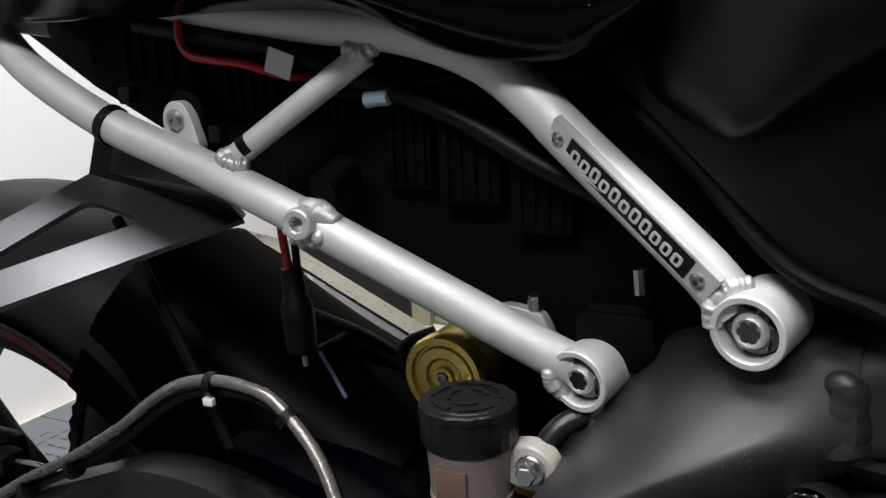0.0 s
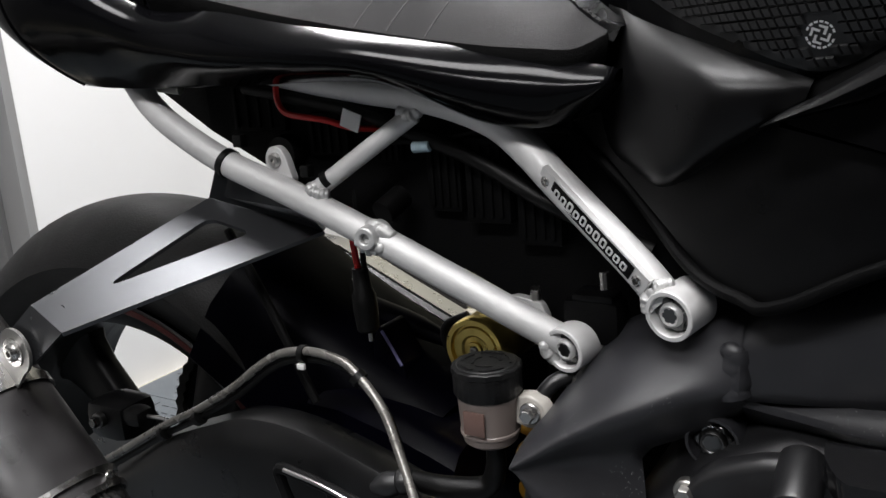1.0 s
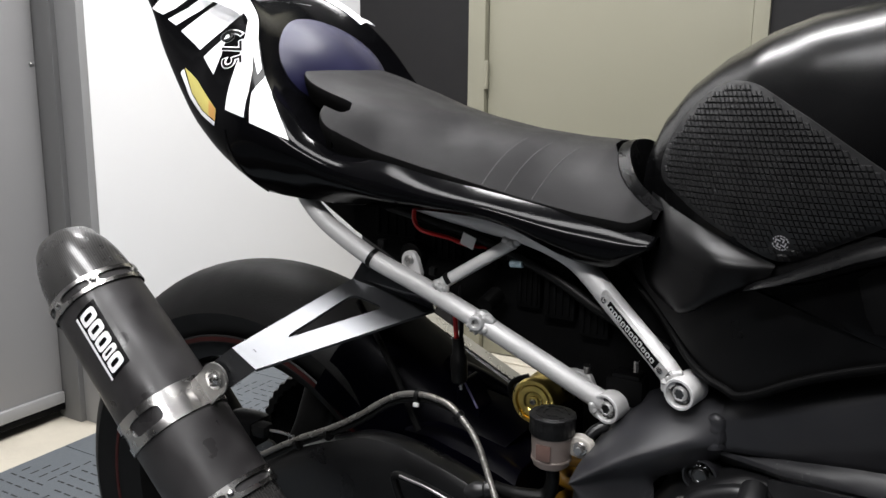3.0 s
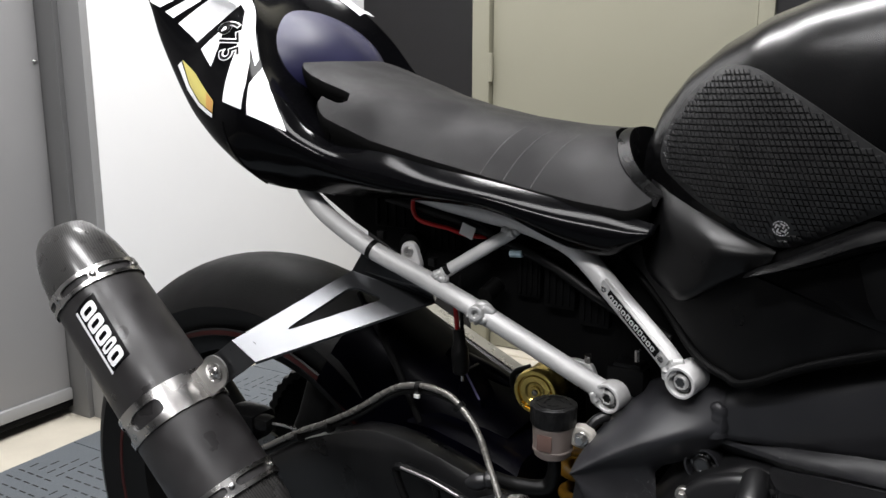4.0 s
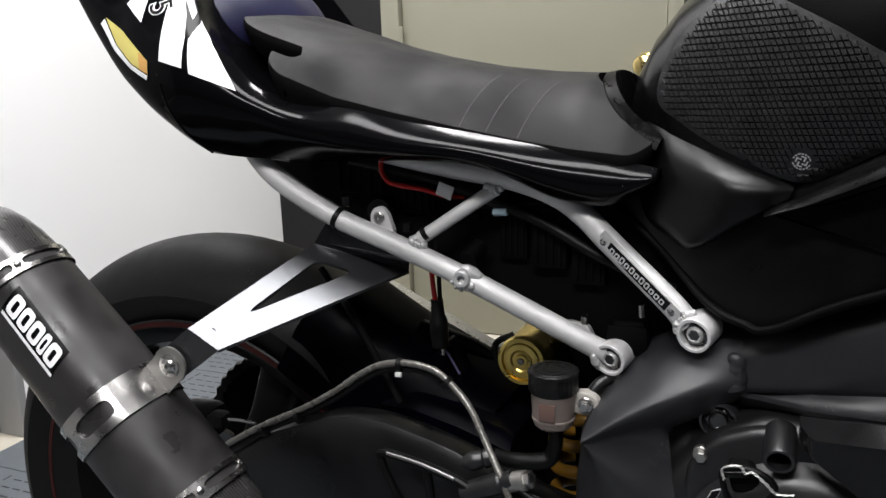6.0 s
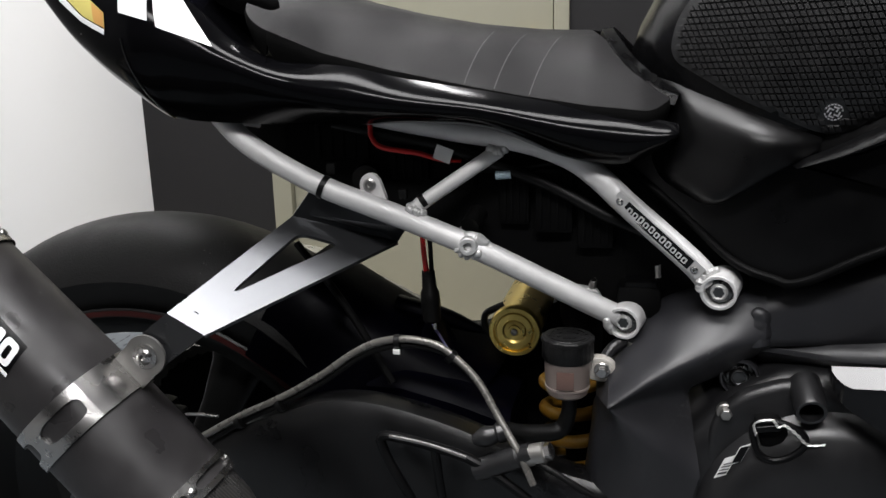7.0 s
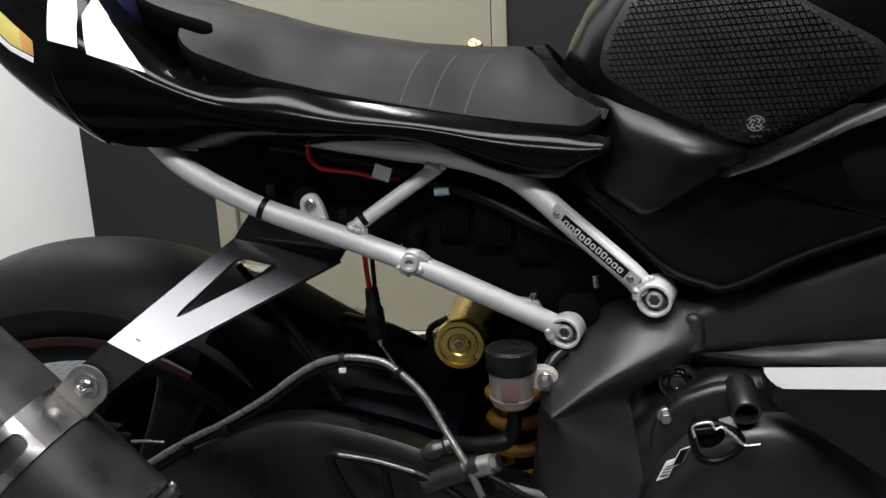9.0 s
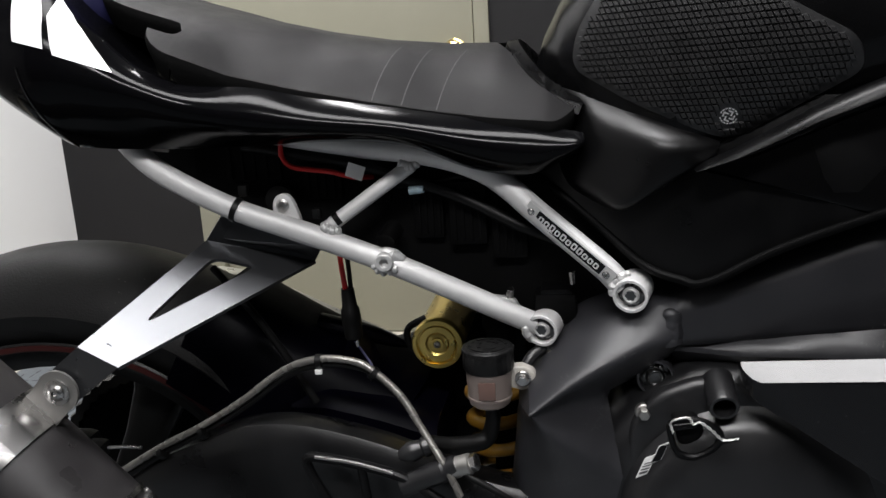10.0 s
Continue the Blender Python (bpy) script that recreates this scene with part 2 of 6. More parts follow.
def sweep(bm, points, r, sides=16, n=6, flat=1.0, caps=True):
    """A round bar along a smooth line; r: one radius, or one for each point."""
    radii = [r] * len(points) if isinstance(r, (int, float)) else list(r)
    line = spline([(*p, q) for p, q in zip(points, radii)], n)
    rings, up = [], None
    for i, q in enumerate(line):
        ahead = Vector((line[min(i + 1, len(line) - 1)] - line[max(i - 1, 0)])[:3]).normalized()
        up = (up or (Vector((0, 0, 1)) if abs(ahead.z) < 0.9 else Vector((1, 0, 0))))
        up = (up - ahead * up.dot(ahead)).normalized()
        side = ahead.cross(up)
        c = Vector(q[:3])
        rings.append([c + (up * math.cos(a) * flat + side * math.sin(a)) * q[3] for a in [2 * math.pi * k / sides for k in range(sides)]])
    skin(bm, rings, caps=caps)


def bar(name, points, r, material, parent, label="", sides=16, n=6, flat=1.0):
    bm = bmesh.new()
    sweep(bm, points, r, sides, n, flat)
    return part(name, bm, material, parent, label)


def frame_of(axis):
    axis = Vector(axis).normalized()
    u = axis.cross(Vector((0, 0, 1)) if abs(axis.z) < 0.95 else Vector((1, 0, 0))).normalized()
    return axis, u, u.cross(axis)


def lathe(bm, origin, axis, profile, sides=32, bumps=0.0, count=0):
    """Turned shape: profile is (distance along the axis, radius)."""
    axis, u, v = frame_of(axis)
    o = Vector(origin)
    rings = []
    for d, r in profile:
        ring = []
        for k in range(sides):
            a = 2 * math.pi * k / sides
            q = r * (1 + (bumps * math.cos(count * a) if count else 0))
            ring.append(o + axis * d + (u * math.cos(a) + v * math.sin(a)) * max(q, 1e-5))
        rings.append(ring)
    skin(bm, rings, caps=profile[0] != profile[-1])


def turned(name, origin, axis, profile, material, parent, label="", sides=32, bumps=0.0, count=0):
    bm = bmesh.new()
    lathe(bm, origin, axis, profile, sides, bumps, count)
    return part(name, bm, material, parent, label)


def box(bm, lo, hi, bevel=0.0):
    m = Matrix.Translation([(a + b) / 2 for a, b in zip(lo, hi)]) @ Matrix.Diagonal([b - a for a, b in zip(lo, hi)] + [1])
    got = bmesh.ops.create_cube(bm, size=1, matrix=m)["verts"]
    if bevel:
        edges = list({e for v in got for e in v.link_edges})
        bmesh.ops.bevel(bm, geom=edges, offset=bevel, segments=2, affect="EDGES", profile=0.6)


def block(name, lo, hi, material, parent=None, bevel=0.002, label=""):
    bm = bmesh.new()
    box(bm, lo, hi, bevel)
    return part(name, bm, material, parent, label)


def outline_plate(bm, pts, thickness, bevel=0.0, lift=lambda x, z: 0.0, base=0.0, mat_index=0):
    """A plate in the x-z plane with this outline; its near face lies at y = base + lift(x, z)."""
    near = [bm.verts.new((x, base + lift(x, z), z)) for x, z in pts]
    far = [bm.verts.new((x, base + lift(x, z) + thickness, z)) for x, z in pts]
    faces = [bm.faces.new(near), bm.faces.new(far[::-1])]
    n = len(pts)
    faces += [bm.faces.new((near[i], far[i], far[(i + 1) % n], near[(i + 1) % n])) for i in range(n)]
    for f in faces:
        f.material_index = mat_index
    if bevel:
        bmesh.ops.recalc_face_normals(bm, faces=faces)
        bmesh.ops.bevel(bm, geom=[e for e in faces[0].edges], offset=bevel, segments=3, affect="EDGES", profile=0.5)


def rounded(pts, r, n=4):
    """A polygon with its corners rounded."""
    out = []
    m = len(pts)
    for i in range(m):
        a, b, c = (np.array(pts[k % m], float) for k in (i - 1, i, i + 1))
        u, w = a - b, c - b
        q = min(r, 0.45 * np.linalg.norm(u), 0.45 * np.linalg.norm(w))
        p, s = b + u / np.linalg.norm(u) * q, b + w / np.linalg.norm(w) * q
        for k in range(n + 1):
            t = k / n
            out.append(tuple((1 - t) ** 2 * p + 2 * t * (1 - t) * b + t * t * s))
    return out


def interp(x, xs, ys):
    return float(np.interp(x, xs, ys))


# ---- the room ----
WL, WB, WR, WF, TOP = -1.53, 1.65, 2.6, -2.6, 2.45  # white left wall, back wall, right, front, ceiling


def struct(name, lo, hi, material, label, category="wall", bevel=0.0):
    ob = block(name, (*lo[:2], lo[2] + FLOOR), (*hi[:2], hi[2] + FLOOR), material, None, bevel, label)
    return tagged(ob, label, category, kind="structure")


floor = struct("floor", (-2.2, WF - 0.1, -0.12), (WR + 0.1, 1.50, -0.018), CONCRETE, "pale worn concrete floor slab under grey tiles", "floor")
struct("floor_back", (-2.2, 1.50, -0.16), (WR + 0.1, WB + 0.1, -0.062), CONCRETE, "lower pale concrete strip along the back wall", "floor")
struct("ceiling", (-2.2, WF - 0.1, TOP), (WR + 0.1, WB + 0.1, TOP + 0.1), CEIL, "plain white painted garage ceiling", "ceiling")
struct("wall_left", (WL - 0.12, 0.553, -0.018), (WL, WB + 0.1, TOP), WALLWHITE, "smooth white painted wall beside a grey door")
struct("wall_back_corner", (WL, WB, -0.062), (-1.107, WB + 0.1, TOP), WALLBLACK, "matte black painted wall beside a beige door")
struct("wall_back", (-0.207, WB, -0.062), (WR, WB + 0.1, TOP), WALLBLACK, "matte black painted wall behind the motorcycle")
struct("wall_back_header", (-1.107, WB, 2.06), (-0.207, WB + 0.1, TOP), WALLBLACK, "matte black wall above the beige door")
# two unseen walls added to close the room, black so gloss reflects dark
struct("wall_right", (WR, WF, -0.018), (WR + 0.1, WB + 0.1, TOP), WALLBLACK, "unseen matte black wall added to keep reflections dark")
struct("wall_front", (-2.2, WF - 0.1, -0.018), (WR + 0.1, WF, TOP), WALLBLACK, "unseen matte black wall added to keep reflections dark")
struct("wall_left_front", (-2.2, WF, 2.15), (-1.665, 0.553, TOP), WALLWHITE, "white wall above the wide grey door")

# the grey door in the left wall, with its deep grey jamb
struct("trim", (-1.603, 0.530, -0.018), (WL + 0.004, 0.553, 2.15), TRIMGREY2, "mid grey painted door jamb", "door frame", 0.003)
# strip next to the door, a darker grey than the jamb
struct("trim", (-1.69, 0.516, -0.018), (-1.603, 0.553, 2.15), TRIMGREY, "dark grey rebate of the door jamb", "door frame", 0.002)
door = thing("door_2", "wide grey painted panel door, closed", "door", (-1.665, 0, FLOOR), kind="structure")
bm = bmesh.new()
box(bm, (-0.05, WF, 0.03), (0.0, 0.514, 2.15), 0.004)
part("leaf", bm, WALLGREY, door)
bm = bmesh.new()
box(bm, (-0.02, WF, 0.008), (0.008, 0.512, 0.026), 0.004)
part("bottom_seal", bm, MATTE, door, "black rubber bottom seal")
bm = bmesh.new()
box(bm, (-0.004, WF, 0.027), (0.010, 0.512, 0.058), 0.004)
part("bottom_rail", bm, TRIMGREY2, door, "mid grey metal bottom rail")
bm = bmesh.new()
lathe(bm, (0.0, 0.501, 0.880), (1, 0, 0), [(0, 0.005), (0.003, 0.005), (0.005, 0.003), (0.0055, 0.0005)], 12)
part("screw", bm, STEEL, door)

# the beige door in the back wall
door = thing("door_1", "beige painted flush door with a brass knob, closed", "door", (0, WB, FLOOR), kind="structure")
for lo, hi in (((-1.107, -0.012, -0.062), (-1.047, 0.1, 2.06)), ((-0.249, -0.012, -0.062), (-0.207, 0.1, 2.06)), ((-1.047, -0.012, 2.02), (-0.249, 0.1, 2.06))):
    bm = bmesh.new()
    box(bm, lo, hi, 0.004)
    part("frame", bm, DOORPAINT, door)
bm = bmesh.new()
box(bm, (-1.043, 0.008, -0.050), (-0.253, 0.05, 2.017), 0.003)
part("leaf", bm, DOORPAINT, door)
bm = bmesh.new()
lathe(bm, (-1.043, -0.006, 0.815), (0, 0, 1), [(0, 0.003), (0.002, 0.007), (0.088, 0.007), (0.09, 0.003)], 14)
part("hinge", bm, DOORPAINT, door)
bm = bmesh.new()
lathe(bm, (-0.305, 0.008, 0.774), (0, -1, 0), [(0, 0.033), (0.004, 0.033), (0.008, 0.020), (0.022, 0.012), (0.034, 0.013), (0.042, 0.024), (0.052, 0.029), (0.062, 0.026), (0.067, 0.014), (0.068, 0.001)], 24)
part("knob", bm, BRASS, door, "round polished brass knob")
struct("threshold", (-1.107, WB - 0.04, -0.062), (-0.207, WB + 0.05, -0.054), CONCRETE, "pale concrete door threshold", "threshold", 0.003)

# ceiling lights, added out of view at the lamps
def added_ceiling_light(x, y, sx, sy):
    ob = thing("added_ceiling_light", "long lit white strip light, added out of view on the ceiling", "ceiling light", (x, y, TOP + FLOOR), "strip lights")
    bm = bmesh.new()
    box(bm, (-sx / 2 - 0.02, -sy / 2 - 0.02, -0.025), (sx / 2 + 0.02, sy / 2 + 0.02, 0.0), 0.004)
    part("housing", bm, CEIL, ob)
    bm = bmesh.new()
    box(bm, (-sx / 2, -sy / 2, -0.040), (sx / 2, sy / 2, -0.025), 0.003)
    part("diffuser", bm, TUBEGLOW, ob, "glowing white diffuser")


for lx, ly, sx, sy, watts in LAMPS:
    added_ceiling_light(lx, ly, sx, sy)

# ---- motorcycle ----
bike = thing("motorcycle", "black sport motorcycle with bare aluminium subframe, parked in a garage", "motorcycle")
PLANE = (-0.94872, 0.65849, 1.43618)


def torx_bolt(place, r, parent, label="", axis=(0, -1, 0), material=DULLSTEEL, depth=0.006):
    """Six-lobed flange bolt: dark washer, scalloped head, raised ring with a lobed socket."""
    bm = bmesh.new()
    lathe(bm, place, axis, [(-0.004, r * 1.46), (0.0004, r * 1.46), (0.0010, r * 1.40), (0.0010, 0.0002)], 36)
    bolt = part("bolt", bm, DARKBOLT, parent, label)
    bm = bmesh.new()
    lathe(bm, place, axis, [(0.0, r * 1.22), (depth * 0.5, r * 1.18), (depth * 0.62, r * 1.04), (depth * 0.62, r * 0.7)], 72, 0.13, 6)
    part("lobed_head", bm, DARKBOLT, bolt)
    bm = bmesh.new()
    lathe(bm, place, axis, [(depth * 0.4, r * 0.98), (depth * 0.7, r * 0.96), (depth * 0.95, r * 0.88), (depth + 0.0006, r * 0.76), (depth + 0.0004, r * 0.66), (depth - 0.0002, r * 0.58)], 48)
    part("ring", bm, material, bolt, "bright ring round the socket")
    bm = bmesh.new()
    lathe(bm, place, axis, [(depth + 0.0001, r * 0.62), (depth - 0.0006, r * 0.52), (depth - 0.0036, r * 0.50), (depth - 0.0036, 0.0002)], 72, 0.2, 6)
    part("socket", bm, DARKBOLT, bolt)
    bm = bmesh.new()
    lathe(bm, place, axis, [(depth - 0.0036, r * 0.40), (depth - 0.0026, r * 0.32), (depth - 0.0042, 0.0002)], 24)
    part("socket_floor", bm, WELD, bolt)
    return bolt


def hex_bolt(place, r, parent, axis=(0, -1, 0), material=STEEL):
    bm = bmesh.new()
    lathe(bm, place, axis, [(-0.004, r * 1.45), (0.001, r * 1.45), (0.0018, r * 1.3)], 24)
    lathe(bm, Vector(place) + Vector(axis) * 0.0018, axis, [(0, r), (0.0045, r), (0.0055, r * 0.85)], 6)
    return part("bolt", bm, material, parent)


def weld(points, r, parent, seed, count=10):
    """A rippled weld bead along a line."""
    line = spline(points, 10)
    rng = random.Random(seed)
    n = count * 3
    pts, radii = [], []
    for k in range(n + 1):
        pts.append(tuple(line[round(k * (len(line) - 1) / n)]))
        ends = min(1.0, 0.45 + 1.1 * min(k, n - k) / n * 2)
        radii.append(r * ends * ((1.05, 1.0, 0.97)[k % 3] + rng.uniform(-0.08, 0.08)))
    bm = bmesh.new()
    sweep(bm, pts, radii, 12, 2)
    return part("weld", bm, WELD, parent)


def lumps(centres, r, parent, seed):
    """An uneven rippled weld: overlapping flat beads along a line."""
    rng = random.Random(seed)
    bm = bmesh.new()
    line = [Vector(q) for q in spline(centres, 6)]
    length = sum((q - p).length for p, q in zip(line, line[1:]))
    count = max(5, round(length / (r * 0.50)))
    for k in range(count + 1):
        f = k / count * (len(line) - 1)
        i = min(len(line) - 2, int(f))
        c = line[i].lerp(line[i + 1], f - i)
        turn = (line[i + 1] - line[i]).to_track_quat("X", "Z").to_matrix().to_4x4()
        w = r * rng.uniform(0.95, 1.2)
        m_ = Matrix.Translation(c + Vector([rng.uniform(-0.12, 0.12) * r for _ in range(3)])) @ turn @ Matrix.Diagonal((r * 0.55, w * 0.92, w * 0.92, 1))
        bmesh.ops.create_icosphere(bm, subdivisions=3, radius=1, matrix=m_)
    return fused("weld", bm, WELD, parent, 0.0005, soft=6)


# -- subframe
RT = 0.0095
sub = part("subframe", bmesh.new(), ALU, bike, "bare bead-blasted aluminium tube subframe")
YL, YU = -0.113, -0.108
low_rail = [(0.0, -0.098, 0.640), (-0.015, -0.104, 0.648), (-0.060, -0.110, 0.671), (-0.125, -0.117, 0.703), (-0.195, -0.112, 0.728), (-0.252, -0.113, 0.749), (-0.298, -0.112, 0.772), (-0.325, -0.108, 0.788), (-0.345, -0.104, 0.806), (-0.370, -0.098, 0.835)]
merge_main(sub, bar("lower_rail", low_rail, RT, ALU, sub, sides=20))
up_rail = [(0.066, -0.124, 0.681), (0.050, -0.121, 0.698), (0.0, -0.107, 0.739), (-0.020, -0.103, 0.757), (-0.041, -0.099, 0.772), (-0.068, -0.097, 0.783), (-0.102, -0.092, 0.790), (-0.135, -0.089, 0.794), (-0.190, -0.086, 0.802), (-0.26, -0.082, 0.815)]
bar("upper_rail", up_rail, RT * 1.05, ALU, sub, sides=20)
bar("brace", [(-0.171, -0.110, 0.734), (-0.104, -0.094, 0.779)], 0.0062, ALU, sub, sides=16, n=2)
bar("cross_stub", [(-0.345, -0.100, 0.812), (-0.318, -0.085, 0.806)], 0.010, ALU, sub, sides=14, n=2)


EYE_AXIS = Vector((0.26, 1.0, 0.10)).normalized()


def eye_ring(c, parent):
    y0 = c[1]
    bm = bmesh.new()
    lathe(bm, (c[0], y0, c[2]), EYE_AXIS, [(0.0095, 0.0002), (0.0095, 0.0110), (0.0006, 0.0112), (0.0, 0.0115), (0.0, 0.0135), (0.0006, 0.0140), (0.025, 0.0140), (0.0256, 0.0135), (0.0256, 0.0002)], 48)
    return part("mounting_eye", bm, ALU, parent, "machined round mounting eye")


for c in ((0.0, -0.113, 0.640), (0.071, -0.138, 0.677)):
    eye = eye_ring(c, sub)
    bm = bmesh.new()
    lathe(bm, Vector(c) + EYE_AXIS * 0.008, -EYE_AXIS, [(-0.0012, 0.0109), (0.0, 0.0109), (0.0002, 0.0106), (0.0002, 0.0002)], 24)
    part("washer", bm, DEEP, sub)
    torx_bolt(Vector(c) + EYE_AXIS * 0.0075, 0.0070, sub, "recessed steel torx bolt", -EYE_AXIS, WELD)
lumps([(-0.009, -0.107, 0.651), (-0.0125, -0.110, 0.645), (-0.0125, -0.110, 0.638), (-0.009, -0.106, 0.631)], 0.0036, sub, 1)
lumps([(0.058, -0.131, 0.678), (0.058, -0.132, 0.684), (0.062, -0.131, 0.690), (0.070, -0.128, 0.692)], 0.0036, sub, 2)
lumps([(-0.164, -0.114, 0.729), (-0.170, -0.117, 0.730), (-0.177, -0.116, 0.733), (-0.173, -0.112, 0.735)], 0.0038, sub, 3)
lumps([(-0.098, -0.097, 0.781), (-0.104, -0.098, 0.778), (-0.111, -0.096, 0.781)], 0.0046, sub, 4)
weld([(-0.125, -0.094, 0.801), (-0.110, -0.096, 0.799), (-0.095, -0.098, 0.796), (-0.080, -0.100, 0.792)], 0.0032, sub, 5, 13)

# threaded boss with a ring of weld, on the lower rail
BC = Vector((-0.1255, -0.121, 0.7050))
BAX = Vector((0.10, -1.0, 0.0)).normalized()
bm = bmesh.new()
lathe(bm, BC, BAX, [(-0.012, 0.0084), (0.0070, 0.0078), (0.0094, 0.0074), (0.0100, 0.0066), (0.0100, 0.0040), (0.0092, 0.0034), (0.000, 0.0033), (0.000, 0.0002)], 48)
part("threaded_boss", bm, WELD, sub, "welded threaded boss")
bm = bmesh.new()
rng = random.Random(12)
for dx, dz, w in ((0.001, 0.0, 0.0118), (-0.003, -0.003, 0.0090), (0.006, 0.001, 0.0095)):
    bmesh.ops.create_icosphere(bm, subdivisions=3, radius=1, matrix=Matrix.Translation(BC + Vector((dx, 0.002, dz))) @ Matrix.Diagonal((w, 0.0058, w * 0.92, 1)))
# ripples toward the front and a run below
for k in range(6):
    m_ = Matrix.Translation(BC + Vector((0.0060 + 0.0017 * k, -0.0006 + 0.0006 * k, 0.0030 - 0.0006 * k))) @ Matrix.Rotation(0.45, 4, "Y") @ Matrix.Diagonal((0.0019, 0.0046, 0.0062 - 0.0004 * k, 1))
    bmesh.ops.create_icosphere(bm, subdivisions=3, radius=1, matrix=m_)
for k in range(5):
    a_ = 3.6 + 0.5 * k
    m_ = Matrix.Translation(BC + Vector((0.0096 * math.cos(a_), -0.0026, 0.0096 * math.sin(a_)))) @ Matrix.Rotation(-a_, 4, "Y") @ Matrix.Diagonal((0.0036, 0.0036, 0.0024 + rng.uniform(-0.0003, 0.0005), 1))
    bmesh.ops.create_icosphere(bm, subdivisions=3, radius=1, matrix=m_)
bmesh.ops.create_icosphere(bm, subdivisions=3, radius=0.0042, matrix=Matrix.Translation(BC + Vector((0.0085, -0.003, -0.0065))))
fused("weld", bm, WELD, sub, 0.0006, soft=6)
# round tab with a bolt above the lower rail
bm = bmesh.new()
outline_plate(bm, rounded([(-0.2225, 0.740), (-0.2225, 0.754), (-0.2175, 0.7600), (-0.2095, 0.7600), (-0.2045, 0.754), (-0.1980, 0.734), (-0.212, 0.732)], 0.0062), 0.006, 0.0008, base=-0.106)
part("tab", bm, ALU, sub, "welded rounded tab")
bm = bmesh.new()
lathe(bm, (-0.2135, -0.106, 0.7505), (0, -1, 0), [(0, 0.0056), (0.0012, 0.0056), (0.002, 0.004), (0.003, 0.0038), (0.003, 0.0016), (0.0012, 0.0014), (0.0012, 0.0001)], 20)
part("bolt", bm, STEEL, sub)
lumps([(-0.220, -0.109, 0.738), (-0.210, -0.109, 0.735), (-0.201, -0.109, 0.733)], 0.0036, sub, 6)
# lug with a stud near the front of the lower rail
bm = bmesh.new()
outline_plate(bm, rounded([(-0.048, 0.662), (-0.040, 0.665), (-0.032, 0.664), (-0.022, 0.662), (-0.017, 0.652), (-0.022, 0.645)], 0.003), 0.006, 0.001, base=-0.094)
part("lug", bm, WELD, sub, "small welded lug")
bar("stud", [(-0.027, -0.090, 0.660), (-0.0255, -0.093, 0.671)], 0.0032, STEEL, sub, n=2, sides=12)
lumps([(-0.047, -0.101, 0.665), (-0.038, -0.100, 0.661), (-0.028, -0.099, 0.656), (-0.022, -0.097, 0.654)], 0.0042, sub, 7)

# name plate on the upper rail: a pale strip, a black field and plain rounded marks
a, b = Vector((-0.0035, -0.1155, 0.7425)), Vector((0.0550, -0.1330, 0.6935))
along = (b - a).normalized()
out = Vector((-0.30, -0.90, -0.25))
out = (out - along * out.dot(along)).normalized()
across = along.cross(out)
across = across if across.z > 0 else -across


def strip(bm, s0, s1, w0, w1, t0, t1):
    mk = [a + along * s + across * w + out * t for s, w, t in ((s0, w0, t0), (s1, w0, t0), (s1, w1, t0), (s0, w1, t0), (s0, w0, t1), (s1, w0, t1), (s1, w1, t1), (s0, w1, t1))]
    v = [bm.verts.new(p) for p in mk]
    for f in ((0, 1, 2, 3), (4, 7, 6, 5), (0, 4, 5, 1), (1, 5, 6, 2), (2, 6, 7, 3), (3, 7, 4, 0)):
        bm.faces.new([v[i] for i in f])


L = (b - a).length
bm = bmesh.new()
strip(bm, -0.006, L + 0.005, -0.0062, 0.0062, -0.003, 0.0008)
plate = part("name_plate", bm, ALU, sub, "riveted aluminium plate with a black field")
bm = bmesh.new()
strip(bm, 0.005, L - 0.006, -0.0050, 0.0050, 0.0008, 0.0011)
part("black_field", bm, GLOSS, plate, smooth=False)
n_marks = 11
for k in range(n_marks):
    s0 = 0.0078 + (L - 0.0165) * k / n_marks
    wide = (L - 0.0165) / n_marks * 0.80
    tall = 0.0012 if k in (2, 4, 6, 7) else 0.0
    bm = bmesh.new()
    outer, inner = [], []
    for q in range(20):
        an = 2 * math.pi * q / 20
        ca, sa = math.cos(an), math.sin(an)
        rr_ = (abs(ca) ** 5 + abs(sa) ** 5) ** -0.2
        for ring_, kx, kz in ((outer, 1.0, 1.0), (inner, 0.40, 0.62)):
            ring_.append(a + along * (s0 + wide * (0.5 + 0.5 * ca * rr_ * kx)) + across * (-0.0006 + tall / 2 + (0.0025 + tall / 2) * sa * rr_ * kz) + out * 0.0014)
    skin(bm, [inner, outer, [p_ - out * 0.0003 for p_ in outer]], caps=False)
    part("plain_mark", bm, ALU, plate, "pale rounded mark", smooth=False)
for s in (-0.0005, L - 0.0015):
    bm = bmesh.new()
    lathe(bm, a + along * s - across * 0.001, out, [(0.0, 0.0034), (0.0014, 0.0032), (0.0022, 0.0022), (0.0022, 0.0012), (0.0008, 0.0010), (0.0008, 0.0001)], 18)
    part("rivet", bm, STEEL, plate)

# cable ties on the rails
for c, axis, r in (((-0.252, -0.113, 0.749), (0.9, 0, -0.40), RT + 0.0012), ((-0.166, -0.109, 0.7385), (0.82, 0.2, 0.55), 0.0066)):
    bm = bmesh.new()
    lathe(bm, Vector(c) - Vector(axis).normalized() * 0.0024, axis, [(0, r - 0.002), (0, r), (0.0048, r), (0.0048, r - 0.002)], 28)
    part("cable_tie", bm, DEEP, bike, "black nylon cable tie")
block("tie_head", (-0.1865, -0.113, 0.7400), (-0.1795, -0.106, 0.7480), DEEP, bike, 0.001)
